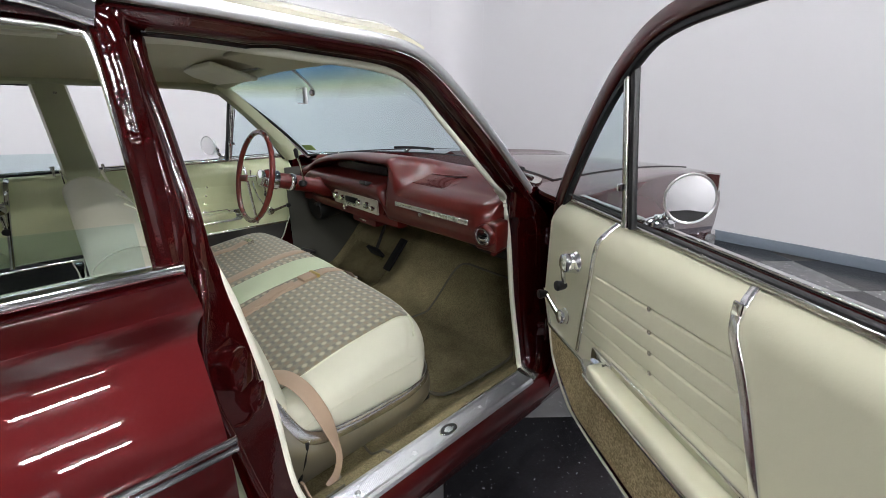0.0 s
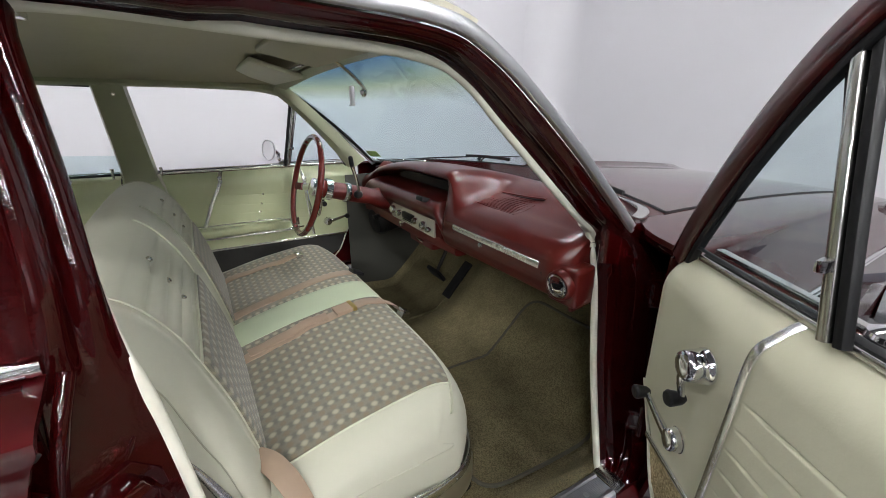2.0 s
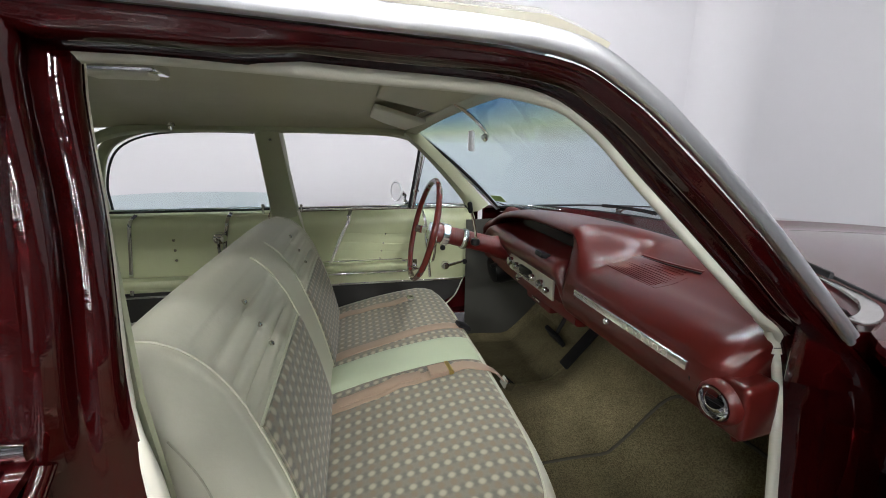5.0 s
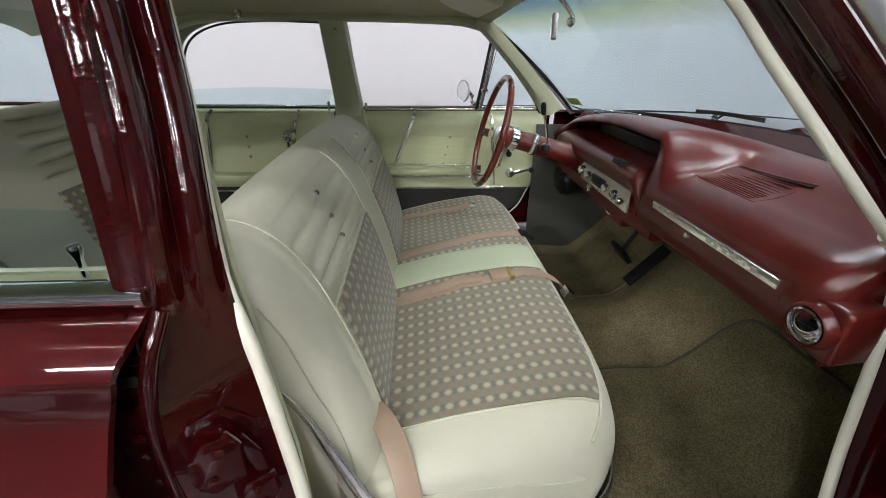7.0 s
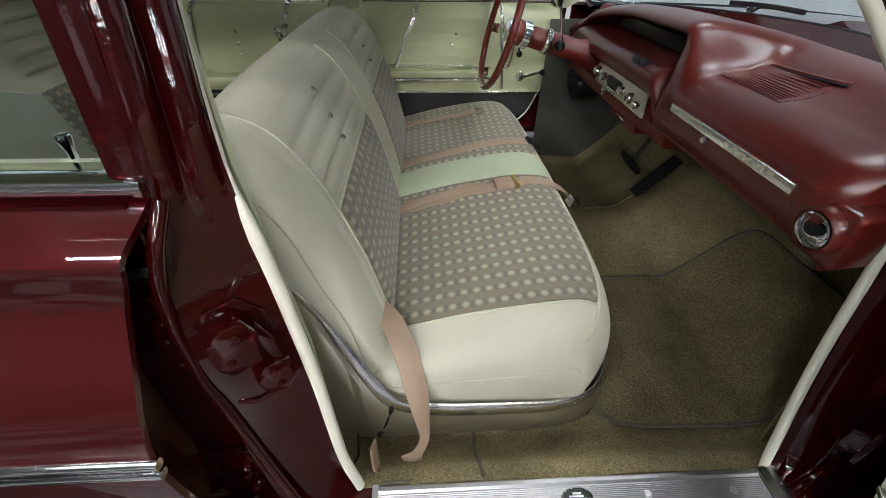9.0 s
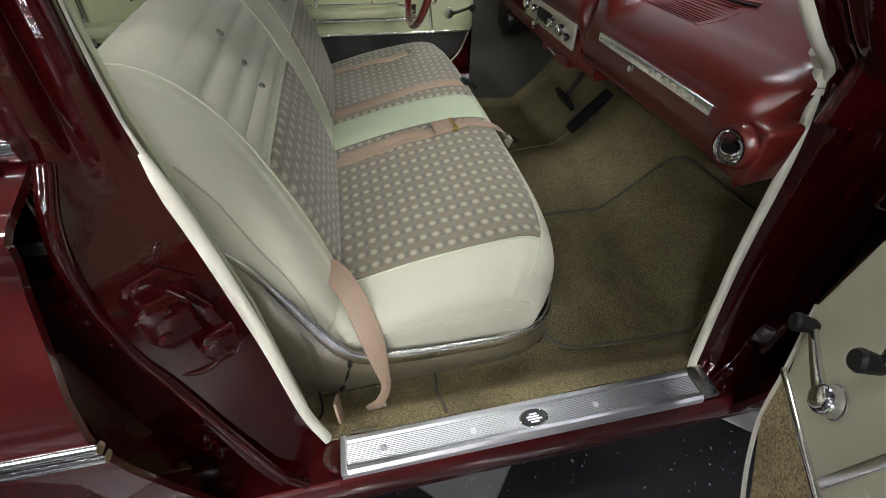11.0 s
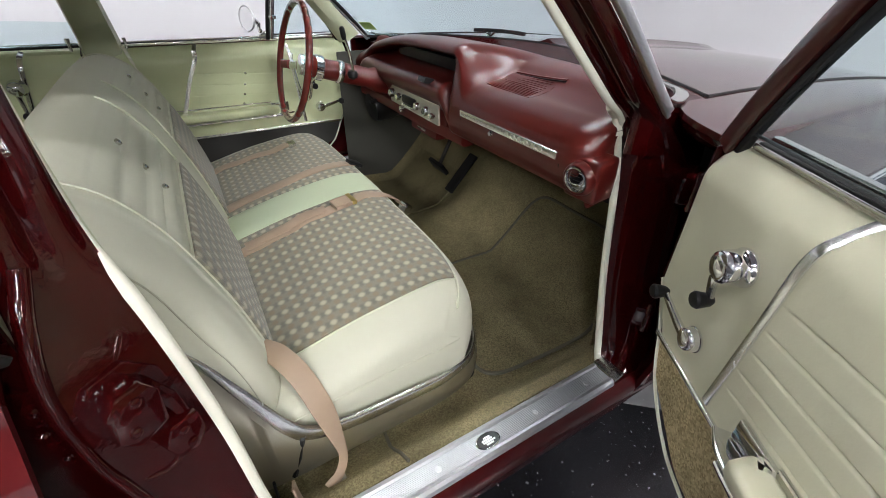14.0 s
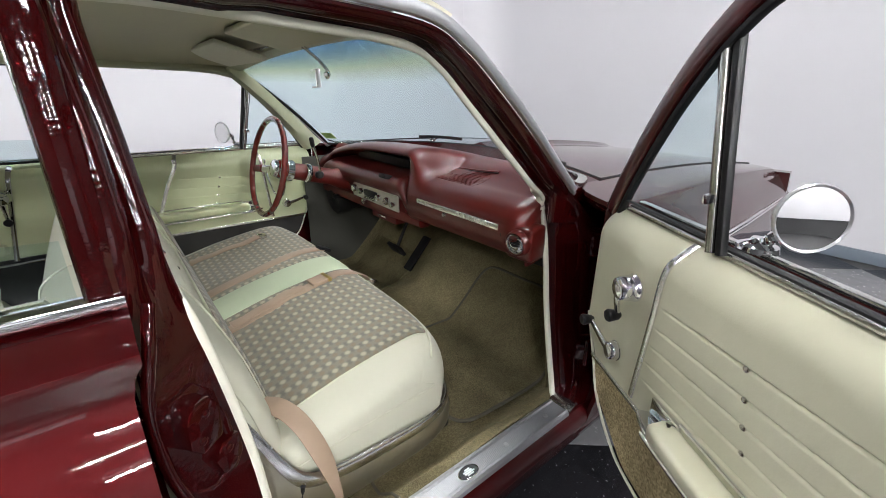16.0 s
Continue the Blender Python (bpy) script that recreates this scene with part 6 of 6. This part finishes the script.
def rear_door_outer(s, label):
    """Rear door: s -1 for the near side."""
    d = thing("rear_door", (-0.95, s * 0.93, 0.38), label, "car door", "car doors")
    lift = 0.0 if s < 0 else -0.025
    sec = [(0.838, 1.002), (0.856, 1.000), (0.880, 0.992), (0.915, 0.982), (0.928, 0.974), (0.931, 0.962), (0.925, 0.945), (0.932, 0.92), (0.954, 0.88), (0.983, 0.83), (0.998, 0.79), (1.004, 0.76), (1.0, 0.70), (0.988, 0.60), (0.965, 0.45), (0.945, 0.37)]
    rows = []
    for k in range(22):
        x = -0.540 - 0.80 * k / 21
        # the leading edge steps back below the shoulder crease
        back = 0.016 * (1 - k / 21)
        rows.append([V(x - back * smooth01((0.962 - z) / 0.03), s * y, z + lift) for y, z in sec])
    part("door_skin", thick(rows, 0.008), RED, d, "maroon outer door skin")
    bm = bmesh.new()
    bm.faces.new([bm.verts.new(V(-0.600, s * (y - 0.016), z - 0.006 + lift)) for y, z in sec + [(0.90, 0.37), (0.84, 0.40), (0.82, 0.95)]])
    r = bmesh.ops.extrude_face_region(bm, geom=bm.faces[:])
    bmesh.ops.translate(bm, vec=(-0.004, 0, 0), verts=[v for v in r["geom"] if isinstance(v, bmesh.types.BMVert)])
    part("door_edge", bm, RED_DARKENED, d, smooth=False)
    part("belt_moulding", sweep([(-0.540, s * 0.846, 1.012 + lift), (-0.9, s * 0.848, 1.014 + lift), (-1.36, s * 0.842, 1.014 + lift)], rrect(0.030, 0.018, 0.5)), CHROME, d, "chrome belt moulding")
    part("body_spear", sweep([(-0.546, s * 1.004, 0.779 + lift), (-0.9, s * 1.004, 0.779 + lift), (-1.36, s * 1.002, 0.779 + lift)], rrect(0.012, 0.012, 0.7)), CHROME, d, "chrome side spear")
    part("body_spear", sweep([(-0.546, s * 1.006, 0.764 + lift), (-0.9, s * 1.006, 0.764 + lift), (-1.36, s * 1.004, 0.764 + lift)], rrect(0.012, 0.010, 0.7)), CHROME, d, "chrome side spear")
    fr = [(-0.560, s * 0.836, 1.01), (-0.563, s * 0.815, 1.18), (-0.576, s * 0.792, 1.345), (-0.592, s * 0.786, 1.370), (-0.64, s * 0.784, 1.380), (-0.9, s * 0.784, 1.385), (-1.12, s * 0.784, 1.365), (-1.26, s * 0.79, 1.29), (-1.32, s * 0.81, 1.14), (-1.33, s * 0.835, 1.01)]
    if s < 0:
        fr[:4] = [(-0.556, s * 0.836, 1.01), (-0.556, s * 0.815, 1.18), (-0.560, s * 0.792, 1.345), (-0.580, s * 0.786, 1.370)]
    part("window_frame", sweep([p + V(0, 0, lift) for p in spline(fr, 6)], rrect(0.044, 0.034, 0.95) if s < 0 else rrect(0.040, 0.024, 0.5), (0, s, 0.1)), RED_DARKENED if s < 0 else TRIM_PAINT, d, "painted rear window frame")
    inner = [(-0.583, s * 0.836, 1.015), (-0.586, s * 0.815, 1.18), (-0.599, s * 0.794, 1.332), (-0.614, s * 0.788, 1.350), (-0.66, s * 0.786, 1.355), (-0.9, s * 0.786, 1.358), (-1.10, s * 0.786, 1.340), (-1.23, s * 0.79, 1.275), (-1.295, s * 0.81, 1.14), (-1.305, s * 0.835, 1.015)]
    if s < 0:
        inner[:4] = [(-0.573, s * 0.832, 1.015), (-0.573, s * 0.811, 1.18), (-0.580, s * 0.790, 1.332), (-0.600, s * 0.786, 1.350)]
    part("frame_trim", sweep([p + V(0, s * 0.004 if s < 0 else s * 0.010, lift) for p in spline(inner, 6)], rrect(0.008, 0.010, 0.6), (0, s, 0.1)), CHROME_DULL if s < 0 else RUBBER, d, "thin edge of the window opening")
    if s < 0:
        part("frame_cap", sweep(spline([(-0.570, s * 0.806, 1.372), (-0.66, s * 0.806, 1.392), (-0.9, s * 0.806, 1.400), (-1.15, s * 0.806, 1.380)], 6), rrect(0.016, 0.034, 0.5), (0, 0, 1)), CHROME, d, "chrome cap over the rear window frame")
    rows = [[V(lerp(-0.585, -1.30, i / 10), s * lerp(0.825, 0.812, j / 3), lerp(0.98, 1.085 + 0.012 * math.sin(math.pi * i / 10), j / 3) + lift) for i in range(11)] for j in range(4)]
    gl = part("window_pane", thick(rows, 0.005), GLASS_SIDE, d, "partly lowered tinted window pane")
    gl.visible_shadow = False
    part("belt_seal", sweep([(-0.60, s * 0.822, 1.008 + lift), (-1.32, s * 0.822, 1.008 + lift)], rrect(0.012, 0.012, 0.5)), RUBBER, d)
    # inner trim
    y = s * 0.722
    vin = DOOR_VINYL_SHADED if s > 0 else DOOR_VINYL
    rows = []
    for k in range(24):
        z = lerp(0.645, 1.003, k / 23)
        t = max(0.0, z - 0.955) / 0.05
        rows.append([V(lerp(-0.62, -1.36, i / 30), y + s * 0.05 * t ** 2.2 + (s * 0.004 if abs((z - 0.70) / 0.04 % 1 - 0.5) > 0.46 and z < 0.90 else 0), z + lift) for i in range(31)])
    part("trim_panel", thick(rows, 0.010, (0, -s, 0)), vin, d, "vinyl rear door panel")
    part("sill_top", box((0.74, 0.055 if s < 0 else 0.07, 0.016), Matrix.Translation((-0.98, s * (0.770 if s < 0 else 0.788), (0.975 if s < 0 else 0.998) + lift)), 0.004), vin, d)
    for x0, x1 in ((-0.808, -0.865), (-1.187, -1.225)):
        part("panel_strip", sweep(spline([(x0 + 0.008, y + s * 0.038, 1.006 + lift), (x0, y - s * 0.008, 0.975 + lift), (lerp(x0, x1, 0.4), y - s * 0.010, 0.85 + lift), (x1, y - s * 0.010, 0.66 + lift)], 6), rrect(0.016, 0.006, 0.8), (0, s, 0)), CHROME, d, "chrome strip down the door panel")
    part("armrest", sweep(spline([(-0.90, y - s * 0.03, 0.715 + lift), (-0.94, y - s * 0.04, 0.718 + lift), (-1.25, y - s * 0.04, 0.720 + lift), (-1.30, y - s * 0.03, 0.718 + lift)], 6), rrect(0.07, 0.045, 0.7), (0, 0, 1)), vin, d, "padded armrest")
    part("panel_chrome_strip", sweep([(-0.62, y - s * 0.010, 0.648 + lift), (-1.36, y - s * 0.010, 0.648 + lift)], rrect(0.006, 0.010, 0.8), (0, 0, 1)), CHROME, d)
    # same shade-darkened carpet as on the far front door
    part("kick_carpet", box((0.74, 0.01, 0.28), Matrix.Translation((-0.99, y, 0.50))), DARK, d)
    for z in (0.90, 0.855, 0.81):
        part("panel_button", lathe([(0.006, 0), (0.006, 0.003), (0.003, 0.0045)], aim(V(-1.03, y - s * 0.008, z + lift), (0, -s, 0)), 10), CHROME_DULL, d)
    side = Side((0, y - s * 0.010, 0), (-1, 0, 0), (0, s, 0), lift)
    crank(side, d, 0.842, 0.905, 0.0, -0.085, True)
    part("lock_knob", lathe([(0.004, 0), (0.004, 0.022), (0.007, 0.034), (0.006, 0.038), (0.001, 0.039)], Matrix.Translation((-0.660, s * (0.770 if s < 0 else 0.735), 0.990 if s < 0 else 1.004 + lift)) @ Matrix.Diagonal((1.2, 1.2, 1.1, 1)), 12), CHROME, d)
    return d


rear_door_outer(-1, "closed maroon rear door with a half-lowered window and chrome trim")
rear_door_outer(1, "closed rear door with a vinyl trim panel coloured as shaded")

# far centre pillar and roof rail inside
rows = []
for k in range(15):
    t = k / 14
    z = lerp(0.40, 1.345, t)
    up = max(0.0, (z - 0.985) / 0.36)
    y = lerp(0.735, 0.655, up) if z > 0.985 else 0.735
    x0, x1 = lerp(-0.622, -0.645, up), lerp(-0.520, -0.560, up)
    rows.append([V(x0 - 0.006, y + 0.03, z), V(x0, y + 0.004, z), V(lerp(x0, x1, 0.5), y - 0.006, z), V(x1, y + 0.004, z), V(x1 + 0.006, y + 0.03, z)])
part("centre_pillar", thick(rows, 0.006), TRIM_PAINT, car, "painted centre pillar trim")
part("pillar_edge", tube(spline([(-0.508, 0.722, 0.99), (-0.478, 0.718, 0.86), (-0.43, 0.715, 0.66)], 6), 0.006, 6), GASKET, car)
for z in (1.30, 1.02):
    part("screw", lathe([(0.006, 0), (0.006, 0.002), (0.002, 0.003)], aim((-0.588, 0.649 if z > 1.2 else 0.722, z), (0, -1, -0.1)), 10), CHROME_DULL, car)
part("roof_rail_trim", sweep(spline([(0.005, 0.668, 1.318), (-0.10, 0.664, 1.338), (-0.30, 0.662, 1.345), (-0.56, 0.660, 1.347), (-0.85, 0.66, 1.345), (-1.10, 0.662, 1.335), (-1.25, 0.67, 1.285), (-1.31, 0.69, 1.20), (-1.33, 0.71, 1.0)], 7), rrect(0.034, 0.040, 0.6), (0, -1, 0.3)), TRIM_PAINT, car, "painted roof rail trim above the windows")
part("roof_rail_trim", sweep(spline([(-0.50, -0.685, 1.378), (-0.85, -0.68, 1.372), (-1.10, -0.68, 1.36), (-1.25, -0.69, 1.30), (-1.31, -0.705, 1.20), (-1.33, -0.72, 1.0)], 7), rrect(0.034, 0.040, 0.6), (0, 1, 0.3)), TRIM_PAINT, car, "painted roof rail trim above the windows")
part("centre_pillar", thick([[V(x0, -y, z), V((x0 + x1) / 2, -y + 0.02, z), V(x1, -y, z)] for y, z, x0, x1 in ((0.79, 0.38, -0.60, -0.44), (0.775, 0.7, -0.60, -0.455), (0.765, 1.0, -0.572, -0.49), (0.725, 1.2, -0.570, -0.512), (0.695, 1.36, -0.575, -0.53))], 0.006), TRIM_PAINT, car, "painted centre pillar trim")

# ---- rear bench seat ----
rear = thing("rear_bench_seat", (-1.2, 0, 0.30), "cream vinyl rear bench seat with dotted cloth inserts", "car seat")
RC = spline([(-1.50, 0, 0.34), (-1.10, 0, 0.34), (-0.93, 0, 0.36), (-0.90, 0, 0.44), (-0.93, 0, 0.52), (-1.02, 0, 0.555), (-1.25, 0, 0.53), (-1.45, 0, 0.50)], 6, True)
RB = spline([(-1.36, 0, 0.48), (-1.40, 0, 0.62), (-1.455, 0, 0.82), (-1.50, 0, 0.99), (-1.54, 0, 1.045), (-1.59, 0, 1.045), (-1.61, 0, 0.96), (-1.58, 0, 0.50)], 6, True)


def rear_body(ring, half=0.69):
    out = []
    for y in ends(half, 0.09, [-0.58 + 1.16 * k / 40 for k in range(41)], 6):
        k = end_shape(y, half, 0.09)
        c = sum(ring, V(0, 0, 0)) / len(ring)
        line = []
        for p in ring:
            q = c + (p - c) * (0.75 + 0.25 * k)
            if ring is RB and 0.84 < p.z < 1.03 and p.x > -1.53 and abs(y) < 0.6 and abs(y) > 0.15:
                q.x -= 0.024 * (1 - abs(math.sin(math.pi * (p.z - 0.84) / 0.045)) ** 0.8)
            line.append(V(q.x, y, q.z))
        out.append(line)
    return loft(out)


rcu = part("cushion", rear_body(RC), VINYL, rear, angle=80)
RB = spline([(-1.36, 0, 0.48), (-1.40, 0, 0.62), (-1.455, 0, 0.82), (-1.50, 0, 0.99), (-1.54, 0, 1.045), (-1.59, 0, 1.045), (-1.61, 0, 0.96), (-1.58, 0, 0.50)], 40, True)
rba = part("backrest", rear_body(RB), VINYL, rear, "cream vinyl rear backrest with padded channels", angle=80)
for y0, y1 in ((-0.58, -0.15), (0.15, 0.58)):
    part("cloth_insert", thick([[V(lerp(-1.365, -1.455, k / 8) + 0.008, lerp(y0, y1, j / 8), lerp(0.52, 0.80, k / 8)) for j in range(9)] for k in range(9)], 0.012), CLOTH_BACK, rba, "dotted woven cloth insert")
    part("cloth_insert", thick([[V(lerp(-1.0, -1.38, k / 8), lerp(y0, y1, j / 8), lerp(0.558, 0.522, k / 8) + 0.006 * math.sin(math.pi * k / 8)) for j in range(9)] for k in range(9)], 0.012), CLOTH_SEAT, rcu, "dotted woven cloth insert")

# floor tiles, laid diagonally to the car
TS, ANG = 0.61, radians(-42)
ca, sa = math.cos(ANG), math.sin(ANG)
tile_mesh = {}
for key, m_ in (("b", TILE_BLACK), ("g", TILE_GREY)):
    me = finish(box((TS - 0.003, TS - 0.003, 0.004), None, 0.0008, 1), False)
    me.materials.append(m_)
    tile_mesh[key] = me
ox, oy = 0.7635, -0.9525
for i in range(-14, 15):
    for j in range(-14, 15):
        u, v = (i + 0.5) * TS, (j + 0.5) * TS
        x, y = ox + u * ca - v * sa, oy + u * sa + v * ca
        if not (WB + 0.3 < x < WX - 0.02 and WR + 0.3 < y < WY - 0.3):
            continue
        t_ = part("tile", tile_mesh["b" if (i + j) % 2 == 0 else "g"], None, floor)
        t_.matrix_world = Matrix.Translation((x, y, -0.002)) @ Matrix.Rotation(ANG, 4, "Z")
